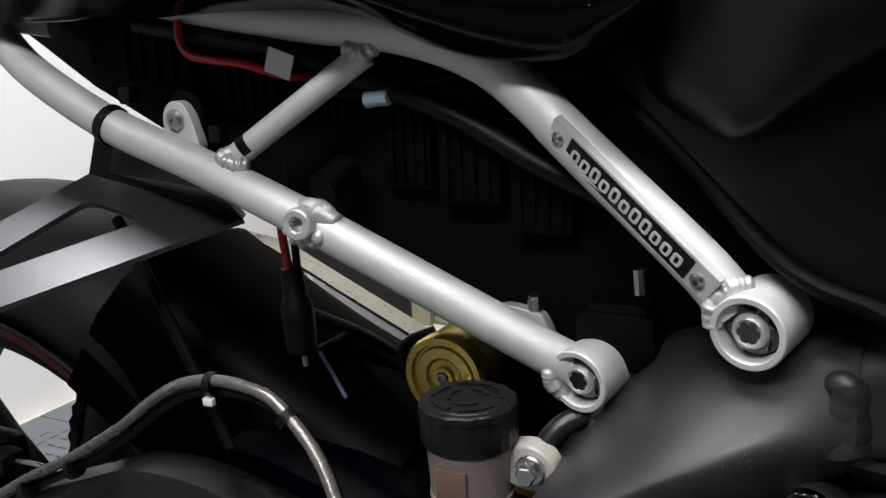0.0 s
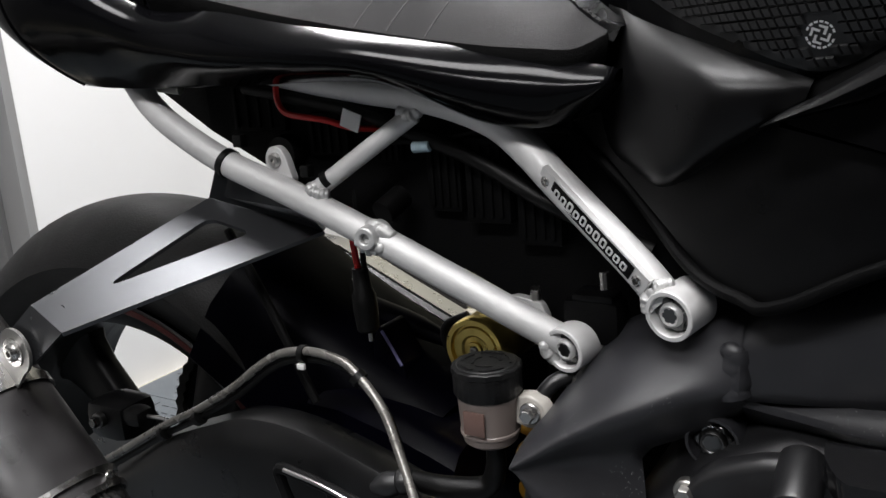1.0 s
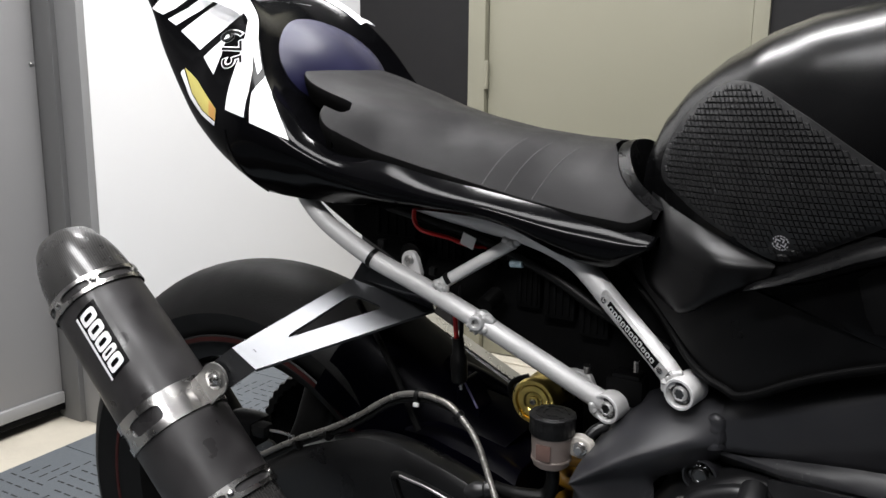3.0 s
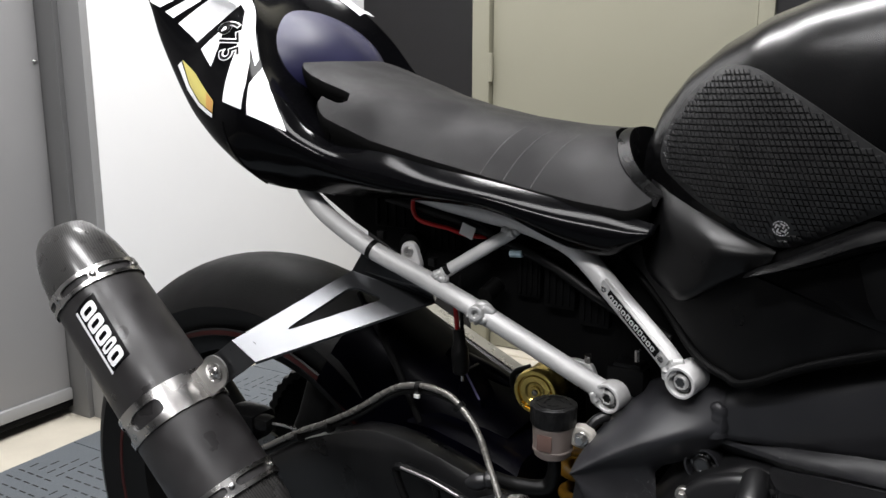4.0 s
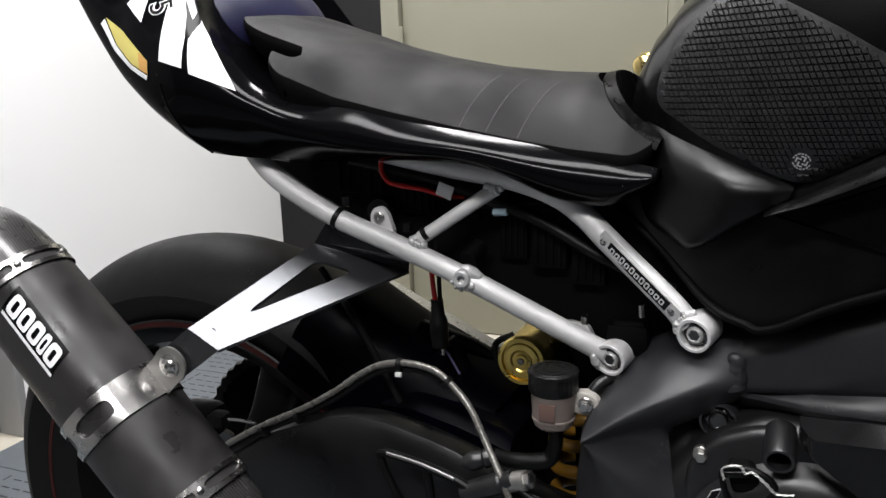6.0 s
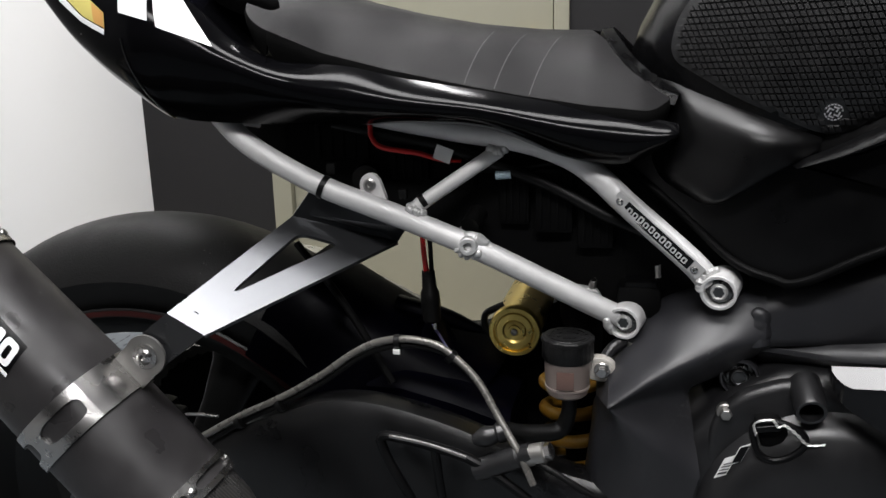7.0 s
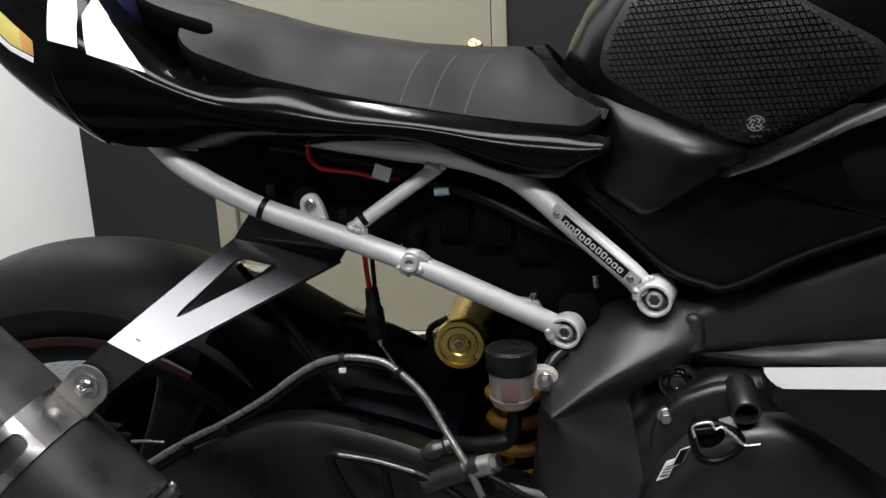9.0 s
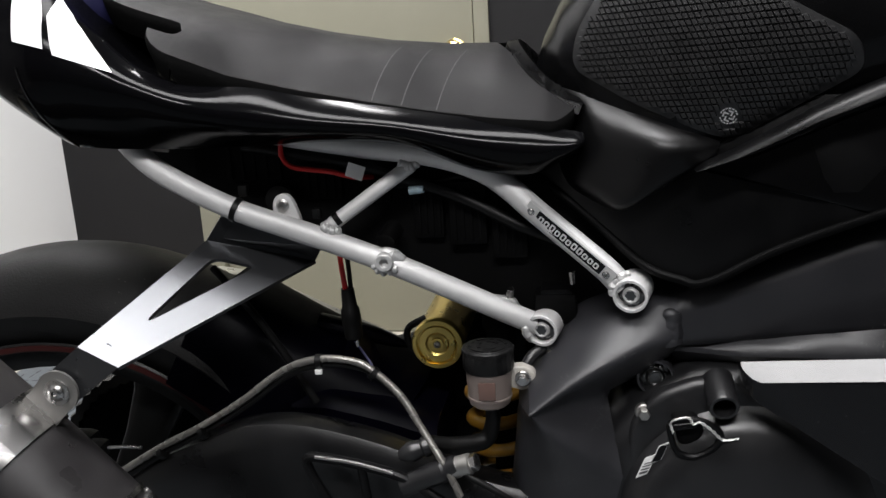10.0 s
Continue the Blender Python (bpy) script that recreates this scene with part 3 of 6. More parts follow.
block("tie_head", (-0.2520, -0.106, 0.7590), (-0.2440, -0.099, 0.7680), DEEP, bike, 0.001)

# -- exhaust hanger bracket, folded twice
def quad_slab(bm, poly, t):
    """A slab on a flat or folded polygon strip, thickened along its normal."""
    p = [Vector(q) for q in poly]
    nrm = Vector((0, 0, 0))
    for i in range(len(p)):
        nrm += p[i].cross(p[(i + 1) % len(p)])
    nrm.normalize()
    up = [bm.verts.new(q) for q in p]
    dn = [bm.verts.new(q - nrm * t) for q in p]
    bm.faces.new(up)
    bm.faces.new(dn[::-1])
    for i in range(len(p)):
        j = (i + 1) % len(p)
        bm.faces.new((up[i], dn[i], dn[j], up[j]))


hang = part("exhaust_hanger", bmesh.new(), BRACKET, bike, "satin black folded exhaust hanger bracket")
TOPY = -0.116
P = dict(tl=(-0.266, TOPY + 0.004, 0.745), tr=(-0.182, TOPY + 0.004, 0.713), ml=(-0.287, TOPY - 0.004, 0.721), mr=(-0.198, TOPY - 0.002, 0.695),
         kl=(-0.348, -0.230, 0.667), kr=(-0.316, -0.230, 0.651), el=(-0.385, -0.224, 0.638), er=(-0.354, -0.224, 0.623),
         apex=(-0.3130, -0.185, 0.6720), it=(-0.2775, -0.1240, 0.7085), ir=(-0.2430, -0.1200, 0.6975))
P = {k: Vector(v) for k, v in P.items()}
# all corners of the forked arm lie in one plane, y = A + B x + C z
for k in ("ml", "mr", "kl", "kr", "apex", "it", "ir"):
    P[k].y = PLANE[0] + PLANE[1] * P[k].x + PLANE[2] * P[k].z
bm = bmesh.new()
quad_slab(bm, [P["tl"], P["ml"], P["mr"], P["tr"]], 0.003)
merge_main(hang, part("top_plate", bm, BRACKET, hang))
bm = bmesh.new()
rim_in = []
corner = [P["it"], P["apex"], P["ir"]]
for i in range(3):
    a_, b_, c_ = corner[i - 1], corner[i], corner[(i + 1) % 3]
    d_ = 0.020 if i == 1 else 0.009
    p_, q_ = b_ + (a_ - b_).normalized() * d_, b_ + (c_ - b_).normalized() * d_
    rim_in += [p_ * (1 - t) ** 2 + b_ * 2 * t * (1 - t) + q_ * t * t for t in (0, 0.2, 0.4, 0.6, 0.8, 1)]
loops = [[P["ml"], P["kl"], P["kr"], P["mr"]], rim_in]
DROP = Vector((0.0, 0.0012, -0.0028))
for low in (0, 1):
    edges = []
    for loop in loops:
        v = [bm.verts.new(q + DROP * low) for q in loop]
        edges += [bm.edges.new((v[i], v[(i + 1) % len(v)])) for i in range(len(v))]
    bmesh.ops.triangle_fill(bm, use_beauty=True, use_dissolve=False, edges=edges)
for loop in loops:
    for q, r in zip(loop, loop[1:] + loop[:1]):
        bm.faces.new([bm.verts.new(w) for w in (q, r, r + DROP, q + DROP)])
bmesh.ops.remove_doubles(bm, verts=bm.verts, dist=0.00001)
part("forked_arm", bm, BRACKET, hang, "forked arm with a worn sheen", angle=20)
bm = bmesh.new()
quad_slab(bm, [P["kl"], P["el"], P["er"], P["kr"]], 0.003)
part("foot_plate", bm, BRACKET, hang)

bar("scratch", [(P["kl"] * 0.42 + P["kr"] * 0.22 + P["apex"] * 0.36 + Vector((0.0016 * q, -0.0002, -0.0011 * abs(q) ** 1.5 + 0.0004))) for q in (-2.2, -1, 0, 1, 2)], 0.0004, MATTE, hang, "short curved scratch", sides=6)

# -- silencer
S0, S1 = Vector((-0.5245, -0.234, 0.6960)), Vector((-0.3845, -0.234, 0.5476))
SA = (S1 - S0).normalized()
SN = SA.cross(Vector((0, 1, 0))).normalized()  # in the side plane, square to the axis
TALL, WIDE = 0.0455, 0.048


def taper(s):
    """The can narrows towards its outlet."""
    return min(1.03, max(0.92, 0.955 + 0.5 * (s + 0.002)))


def oval(s, k=1.0, n=40, grow=0.0, lean=0.0):
    c = S0 + SA * s
    k *= taper(s)
    out = []
    for i in range(n):
        a = 2 * math.pi * i / n
        ca, sa = math.cos(a), math.sin(a)
        u = math.copysign(abs(ca) ** 0.86, ca) * (TALL * k + grow)
        w = math.copysign(abs(sa) ** 0.86, sa) * (WIDE * k + grow)
        out.append(c + SN * u + Vector((0, 1, 0)) * w + SA * (lean * u))
    return out


def sleeve(name, spans, material, parent, label="", caps=True, lean=0.0):
    bm = bmesh.new()
    skin(bm, [oval(s, k, grow=g, lean=lean) for s, k, g in spans], caps=caps)
    return part(name, bm, material, parent, label)


sil = part("silencer", bmesh.new(), SILENCER, bike, "black oval silencer with carbon end caps and steel bands")
merge_main(sil, sleeve("can", [(-0.006, 1, 0), (0.03, 1, 0.0002), (0.06, 1, 0.0004), (0.10, 1, 0.0004), (0.14, 1, 0.0004), (0.18, 1, 0.0004), (0.22, 1, 0.0002), (0.262, 1, 0)], SILENCER, sil))
sleeve("outlet_cap", [(0.002, 1, -0.0004), (-0.016, 0.99, 0), (-0.036, 0.95, 0), (-0.054, 0.86, 0), (-0.070, 0.72, 0), (-0.077, 0.60, 0), (-0.075, 0.53, 0), (-0.030, 0.48, 0)], CARBON, sil, "glossy carbon fibre outlet cap")
sleeve("inlet_cone", [(0.255, 1, -0.0004), (0.29, 0.96, 0), (0.33, 0.80, 0), (0.38, 0.55, 0), (0.46, 0.50, 0)], CARBON, sil, "carbon fibre inlet cone")
bm = bmesh.new()
sweep(bm, [S0 + SA * 0.44, S0 + SA * 0.52 + Vector((0.02, 0.03, -0.01)), Vector((-0.06, -0.16, 0.25)), Vector((0.1, -0.08, 0.2))], 0.026, 18, 6)
part("link_pipe", bm, DULLSTEEL, sil, "steel link pipe")


def on_oval(s, a, grow):
    ca, sa = math.cos(a), math.sin(a)
    u = math.copysign(abs(ca) ** 0.86, ca) * (TALL * taper(s) + grow)
    w = math.copysign(abs(sa) ** 0.86, sa) * (WIDE * taper(s) + grow)
    return S0 + SA * s + SN * u + Vector((0, 1, 0)) * w


def band(s, width, cells, parent, turn=0.0, solid=(), material=STEEL):
    """A clamp band with rounded slots round it."""
    bm = bmesh.new()
    half, span = width / 2, math.pi / cells
    square = [(-1 + k / 6, -1) for k in range(12)] + [(1, -1 + k / 3) for k in range(6)] + [(1 - k / 6, 1) for k in range(12)] + [(-1, 1 - k / 3) for k in range(6)]
    for c in range(cells):
        mid = turn + 2 * span * c
        rings = [[], [], [], []]
        for px, py in square:
            r4 = (abs(px) ** 4 + abs(py) ** 4) ** 0.25
            ix, iy = px / r4, py / r4
            for ring, (qx, qy, g) in zip(rings, ((px, py, 0.0006), (px, py, 0.0024), (ix * 0.78, iy * 0.50, 0.0024), (ix * 0.78, iy * 0.50, 0.0002))):
                ring.append(on_oval(s + qy * half, mid + qx * span, g))
        if c in solid:
            skin(bm, [[on_oval(s + qy * half, mid + k / 8 * span, g) for k in range(-8, 9)] for qy, g in ((-1, 0.0006), (-1, 0.0024), (1, 0.0024), (1, 0.0006))], closed=False, caps=False)
        else:
            skin(bm, rings, caps=False)
    bmesh.ops.remove_doubles(bm, verts=bm.verts, dist=0.00002)
    return part("clamp_band", bm, material, parent, "slotted stainless steel clamp band")


band(-0.002, 0.017, 6, sil)
band(0.152, 0.034, 6, sil, -0.15, (0,))
band(0.258, 0.018, 6, sil)
for s, angles in ((-0.002, range(8, 96, 16)), (0.258, range(8, 96, 16))):
    ring = oval(s, 1.0, 96, 0.0024)
    for i in angles:
        nrm = (ring[i] - (S0 + SA * s)).normalized()
        bm = bmesh.new()
        lathe(bm, ring[i], nrm, [(-0.001, 0.0035), (0.0008, 0.0035), (0.0018, 0.002), (0.0019, 0.0002)], 12)
        part("rivet", bm, STEEL, sil)
# the lug of the middle band, bolted to the bracket
C = Vector((-0.366, -0.228, 0.633))
root = C - SN * 0.034 + Vector((0, 0.002, 0))
up, sd = SN, SA
bm = bmesh.new()
pts = []
for k in range(21):
    an = -0.35 + (math.pi + 0.7) * k / 20
    pts.append(C + sd * math.cos(an) * 0.0172 + up * math.sin(an) * 0.0172)
pts += [root - sd * 0.0165, root + sd * 0.0165]
near = [bm.verts.new(p) for p in pts]
far = [bm.verts.new(p + Vector((0, 0.0025, 0))) for p in pts]
bm.faces.new(near)
bm.faces.new(far[::-1])
for i in range(len(pts)):
    j = (i + 1) % len(pts)
    bm.faces.new((near[i], near[j], far[j], far[i]))
part("band_lug", bm, LUGSTEEL, sil, "rounded steel lug")
bm = bmesh.new()
lathe(bm, C, (0, -1, 0), [(0, 0.0105), (0.0012, 0.0105), (0.0014, 0.0068), (0.0022, 0.0068), (0.0036, 0.0056), (0.0046, 0.0036), (0.0046, 0.0026), (0.002, 0.0024), (0.002, 0.0002)], 28)
part("button_bolt", bm, STEEL, sil, "steel button head bolt with washer")
# plain white marks in place of the maker's badge
def on_can(s, u, lift):
    return S0 + SA * s + SN * u + Vector((0, -1, 0)) * (WIDE * taper(s) * (1 - abs(u / TALL / taper(s)) ** 2.33) ** (1 / 2.33) + lift)


def badge(name, s0, s1, u0, u1, lift, material, label, slant=0.0):
    bm = bmesh.new()
    rows = []
    for s in np.linspace(s0, s1, 3):
        rows.append([on_can(s + slant * (u - u0), u, lift) for u in np.linspace(u0, u1, 6)])
    skin(bm, rows, closed=False, caps=False)
    return part(name, bm, material, sil, label)


badge("badge_field", 0.022, 0.098, 0.010, 0.034, 0.0010, GLOSS, "black badge field", -0.25)


def badge_ring(s0, s1, u0, u1):
    """A slanted rounded block with a slot."""
    bm = bmesh.new()
    mid_s, mid_u, hs, hu = (s0 + s1) / 2, (u0 + u1) / 2, (s1 - s0) / 2, (u1 - u0) / 2
    rows = []
    for k in range(25):
        a_ = 2 * math.pi * k / 24
        ca, sa = math.cos(a_), math.sin(a_)
        r_ = (abs(ca) ** 5 + abs(sa) ** 5) ** -0.2
        row = []
        for shrink in (1.0, 0.36):
            s_, u_ = mid_s + ca * r_ * hs * shrink, mid_u + sa * r_ * hu * (1 - (1 - shrink) * 0.7)
            row.append(on_can(s_ - 0.25 * (u_ - 0.010), u_, 0.0015))
        rows.append(row)
    skin(bm, rows, closed=False, caps=False)
    return part("badge_mark", bm, WHITEDECAL, sil, "white rounded badge mark")


for s0, s1 in ((0.026, 0.040), (0.0415, 0.0550), (0.0565, 0.070), (0.0715, 0.0795), (0.081, 0.095)):
    badge_ring(s0, s1, 0.0155, 0.0315)
badge("badge_rule", 0.024, 0.098, 0.0105, 0.0135, 0.0015, WHITEDECAL, "white badge rule", -0.25)


# -- rear wheel
WC, RTYRE, WT = Vector((-0.480, 0.0, 0.376)), 0.321, 0.085
wheel = part("rear_wheel", bmesh.new(), RIM, bike, "black rear wheel with a wide slick tyre")
bm = bmesh.new()
prof = []
for k in range(25):
    a = -1.35 + 2.7 * k / 24
    prof.append((math.sin(a) * WT / math.sin(1.35), RTYRE - 0.060 * (1 - math.cos(a)) / (1 - math.cos(1.35))))
prof = [(-0.066, 0.236), (-0.072, 0.243), (-0.078, 0.262)] + prof[1:-1] + [(0.078, 0.262), (0.072, 0.243), (0.066, 0.236)]
rings = []
for k in range(96):
    a = 2 * math.pi * k / 96
    rings.append([WC + Vector((math.cos(a) * r, d, math.sin(a) * r)) for d, r in prof])
skin(bm, rings + [rings[0]], closed=False, caps=False)
bmesh.ops.remove_doubles(bm, verts=bm.verts, dist=1e-5)
part("tyre", bm, RUBBER, wheel, "wide black slick tyre, dusty")
for side in (-1, 1):
    bm = bmesh.new()
    lathe(bm, WC, (0, side, 0), [(0.030, 0.214), (0.060, 0.218), (0.070, 0.230), (0.076, 0.241), (0.0775, 0.239), (0.0775, 0.232), (0.066, 0.222), (0.060, 0.210), (0.030, 0.206), (0.030, 0.214)], 72)
    part("rim", bm, RIM, wheel, "black wheel rim")
    bm = bmesh.new()
    lathe(bm, WC, (0, side, 0), [(0.0775, 0.2385), (0.0783, 0.2385), (0.0783, 0.2335), (0.0775, 0.2335), (0.0775, 0.2385)], 72)
    part("rim_tape", bm, DARKRED, wheel, "thin dark red rim tape")
bm = bmesh.new()
lathe(bm, WC, (0, 1, 0), [(-0.03, 0.206), (-0.03, 0.213), (0.03, 0.213), (0.03, 0.206), (-0.03, 0.206)], 72)
merge_main(wheel, part("barrel", bm, RIM, wheel))
for k in range(5):
    a = 2 * math.pi * k / 5 + 1.13
    d0, d1 = Vector((math.cos(a), 0, math.sin(a))), Vector((-math.sin(a), 0, math.cos(a)))
    bm = bmesh.new()
    rings = []
    for r, w, h in ((0.040, 0.024, 0.020), (0.070, 0.021, 0.018), (0.120, 0.022, 0.016), (0.170, 0.028, 0.016), (0.195, 0.037, 0.017), (0.209, 0.052, 0.019)):
        rings.append([WC + d0 * r + d1 * w * math.copysign(abs(math.cos(q)) ** 0.6, math.cos(q)) + Vector((0, h * math.copysign(abs(math.sin(q)) ** 0.6, math.sin(q)), 0)) for q in np.linspace(0, 2 * math.pi, 16, endpoint=False)])
    skin(bm, rings)
    part("spoke", bm, RIM, wheel)
turned("hub", WC, (0, 1, 0), [(-0.075, 0.012), (-0.075, 0.030), (-0.05, 0.05), (0.05, 0.05), (0.08, 0.035), (0.08, 0.012)], RIM, wheel, sides=28)
bm = bmesh.new()
lathe(bm, WC - Vector((0, 0.060, 0)), (0, 1, 0), [(-0.0025, 0.068), (-0.0025, 0.110), (0.0025, 0.110), (0.0025, 0.068), (-0.0025, 0.068)], 60, 0.03, 10)
part("brake_disc", bm, DARKBOLT, wheel, "wavy dark steel brake disc")
bm = bmesh.new()
box(bm, (-0.495, -0.100, 0.484), (-0.442, -0.056, 0.522), 0.013)
caliper = part("brake_caliper", bm, SATIN, bike, "black brake caliper over the disc")
bm = bmesh.new()
box(bm, (-0.450, -0.096, 0.502), (-0.424, -0.074, 0.519), 0.008)
part("hose_boot", bm, DEEP, caliper, "black rubber hose boot")
bar("bleed_pipe", [(-0.428, -0.084, 0.511), (-0.408, -0.083, 0.512), (-0.390, -0.082, 0.511)], 0.0018, STEEL, caliper, n=3, sides=10)
hex_bolt((-0.468, -0.104, 0.508), 0.0050, caliper, material=DARKBOLT)
# sprocket with the chain round its teeth
SC = Vector((-0.466, 0.085, 0.407))
bm = bmesh.new()
lathe(bm, SC, (0, 1, 0), [(-0.003, 0.03), (-0.003, 0.112), (0.003, 0.112), (0.003, 0.03), (-0.003, 0.03)], 60)
sprocket = part("sprocket", bm, MATTE, wheel, "black sprocket under the chain")
bm = bmesh.new()
lathe(bm, SC, (0, 1, 0), [(-0.009, 0.106), (-0.009, 0.117), (-0.005, 0.119), (0.005, 0.119), (0.009, 0.117), (0.009, 0.106), (-0.009, 0.106)], 172, 0.015, 43)
part("chain", bm, OILYCHAIN, sprocket, "dark oily drive chain links")

# -- swingarm: a deep beam on the near side
bm = bmesh.new()
XS = [-0.52, -0.47, -0.411, -0.347, -0.288, -0.254, -0.204, -0.136, -0.074, -0.02, 0.03]
ZT = [0.415, 0.450, 0.490, 0.527, 0.551, 0.562, 0.562, 0.545, 0.520, 0.505, 0.50]
ZB = [0.345, 0.350, 0.36, 0.375, 0.385, 0.39, 0.39, 0.39, 0.40, 0.41, 0.42]
rings = []
for q in spline(list(zip(XS, ZT, ZB)), 3):
    x, zt, zb = q
    ring = []
    for k in range(20):
        a = 2 * math.pi * k / 20
        ca, sa = math.cos(a), math.sin(a)
        ring.append((x, -0.108 + math.copysign(abs(ca) ** 0.6, ca) * 0.026 - 0.010 * max(0, sa), (zt + zb) / 2 + math.copysign(abs(sa) ** 0.6, sa) * (zt - zb) / 2))
    rings.append(ring)
skin(bm, rings)
swing = part("swingarm", bm, SWING, bike, "black powder-coated swingarm beam")
bm = bmesh.new()
box(bm, (-0.02, -0.10, 0.43), (0.04, 0.12, 0.49), 0.012)
part("cross_tube", bm, SWING, swing)
bm = bmesh.new()
rings = []
for x, zt, zb in ((-0.56, 0.44, 0.34), (-0.50, 0.52, 0.345), (-0.44, 0.605, 0.36), (-0.40, 0.632, 0.37), (-0.35, 0.624, 0.38), (-0.28, 0.590, 0.39), (-0.20, 0.552, 0.39), (-0.12, 0.514, 0.39), (-0.04, 0.476, 0.39), (0.03, 0.45, 0.39)):
    rings.append([(x, 0.112, zb), (x, 0.110, zt - 0.012), (x, 0.112, zt - 0.003), (x, 0.118, zt), (x, 0.146, zt - 0.001), (x, 0.152, zt - 0.006), (x, 0.152, zb)])
skin(bm, rings)
far_arm = part("far_arm", bm, SWING, swing, "black swingarm beam on the chain side", angle=25)
# strip made pale to show the room's reflection on the guard's top
bm = bmesh.new()
skin(bm, [[(x, 0.1205, z + 0.0002), (x, 0.1205, z + 0.0014), (x, 0.1445, z + 0.0006), (x, 0.1445, z - 0.0006)] for x, z in ((-0.39, 0.6302), (-0.35, 0.624), (-0.28, 0.590), (-0.20, 0.552), (-0.12, 0.514))])
part("chain_guard", bm, GUARDSHEEN, far_arm, "pale satin strip standing for a reflection along the dark beam")
bm = bmesh.new()
skin(bm, [[(x, y0, z), (x, y0, z + 0.0012), (x, y1, z + 0.0012), (x, y1, z)] for x, y0, y1, z in ((-0.192, 0.124, 0.130, 0.5486), (-0.182, 0.123, 0.134, 0.5440), (-0.172, 0.124, 0.135, 0.5393), (-0.166, 0.128, 0.133, 0.5365))])
part("guard_mark", bm, MATTE, far_arm, "black mark on the strip")
turned("axle_nut", WC - Vector((0, 0.135, 0)), (0, -1, 0), [(-0.02, 0.016), (0, 0.016), (0.004, 0.012), (0.004, 0.002)], STEEL, swing, sides=6)

# -- dark bridge of the swingarm, above the pivot
bm = bmesh.new()
rings = []
for x, zt, w in ((-0.235, 0.566, 0.080), (-0.20, 0.568, 0.085), (-0.15, 0.558, 0.088), (-0.115, 0.548, 0.090), (-0.098, 0.540, 0.088)):
    rings.append([(x, -w, zt - 0.12), (x, -w, zt - 0.012), (x, -w + 0.008, zt - 0.003), (x, -w + 0.02, zt), (x, 0.01, zt - 0.002), (x, 0.03, zt - 0.014), (x, 0.03, zt - 0.12)])
skin(bm, rings)
part("bridge", bm, HUGGER, swing, "dark indigo swingarm bridge")

# fin added to carry a lilac bar, a highlight drawn as colour
bm = bmesh.new()
outline_plate(bm, rounded([(-0.182, 0.613), (-0.178, 0.612), (-0.161, 0.583), (-0.158, 0.560), (-0.190, 0.560), (-0.188, 0.600)], 0.003), 0.030, 0.001, base=-0.049)
fin = part("bridge_fin", bm, HUGGER, swing, "dark indigo fin added on the bridge to carry the highlight")
bar("glint_bar", [(-0.1785, -0.0496, 0.6105), (-0.1705, -0.0496, 0.5975), (-0.1625, -0.0496, 0.5840)], 0.0012, LILACGLINT, fin, "lilac bar painted in place of a highlight", sides=8, n=3)

# -- dark blocker added behind the spring to keep the gap black, beam-shaped
bm = bmesh.new()
rings = []
for x, zt in ((-0.20, 0.560), (-0.13, 0.574), (-0.095, 0.586), (-0.06, 0.612), (0.02, 0.640), (0.09, 0.640)):
    rings.append([(x, 0.056, zt - 0.19), (x, 0.054, zt - 0.016), (x, 0.060, zt - 0.004), (x, 0.070, zt), (x, 0.092, zt - 0.004), (x, 0.098, zt - 0.02), (x, 0.098, zt - 0.19)])
skin(bm, rings)
part("dark_blocker", bm, MATTE, swing, "black beam-shaped blocker added behind the spring")

# -- hugger over the front of the tyre
bm = bmesh.new()
rows = []
for t in range(13):
    u = t / 12
    c = Vector((-0.305 + 0.190 * u, 0, 0.662 - 0.110 * u + 0.009 * u * u - 0.004 * math.sin(u * math.pi)))
    rows.append([c + Vector((-0.012 * abs(y / 0.085) ** 3 - 0.03 * abs(y / 0.085) ** 4, y, -0.018 * abs(y / 0.085) ** 3 - 0.05 * abs(y / 0.085) ** 6)) for y in np.linspace(-0.088, 0.088, 15)])
skin(bm, rows, closed=False, caps=False)
bmesh.ops.solidify(bm, geom=bm.faces[:], thickness=0.003)
hug = part("hugger", bm, HUGGER, bike, "dark indigo glossy rear hugger")
bm = bmesh.new()
sweep(bm, [(-0.224, -0.004, 0.611), (-0.178, -0.006, 0.601), (-0.150, -0.006, 0.592), (-0.134, -0.006, 0.587)], [0.012, 0.011, 0.007, 0.003], 12, 5, 0.8)
part("mount_arm", bm, HUGGER, hug)
bar("stay", [(-0.295, -0.080, 0.690), (-0.245, -0.098, 0.640), (-0.200, -0.108, 0.572)], 0.0035, MATTE, bike, n=4, sides=10)

# -- hoses along the swingarm
hoses = part("brake_hose", bmesh.new(), HOSE, bike, "pair of braided brake hoses")
HL = [(-0.43, -0.148, 0.487), (-0.379, -0.140, 0.515), (-0.338, -0.136, 0.538), (-0.298, -0.133, 0.557), (-0.259, -0.131, 0.580), (-0.230, -0.130, 0.601), (-0.208, -0.130, 0.613), (-0.185, -0.130, 0.618), (-0.163, -0.130, 0.617), (-0.145, -0.131, 0.611), (-0.118, -0.138, 0.590), (-0.097, -0.150, 0.562), (-0.078, -0.164, 0.538), (-0.066, -0.170, 0.515)]
HL = [(x, y, z + 0.004 * max(0.0, min(1.0, (0.30 - abs(x + 0.18)) / 0.2))) for x, y, z in HL]
merge_main(hoses, bar("braided_hose", HL, 0.0032, HOSE, hoses, sides=12))
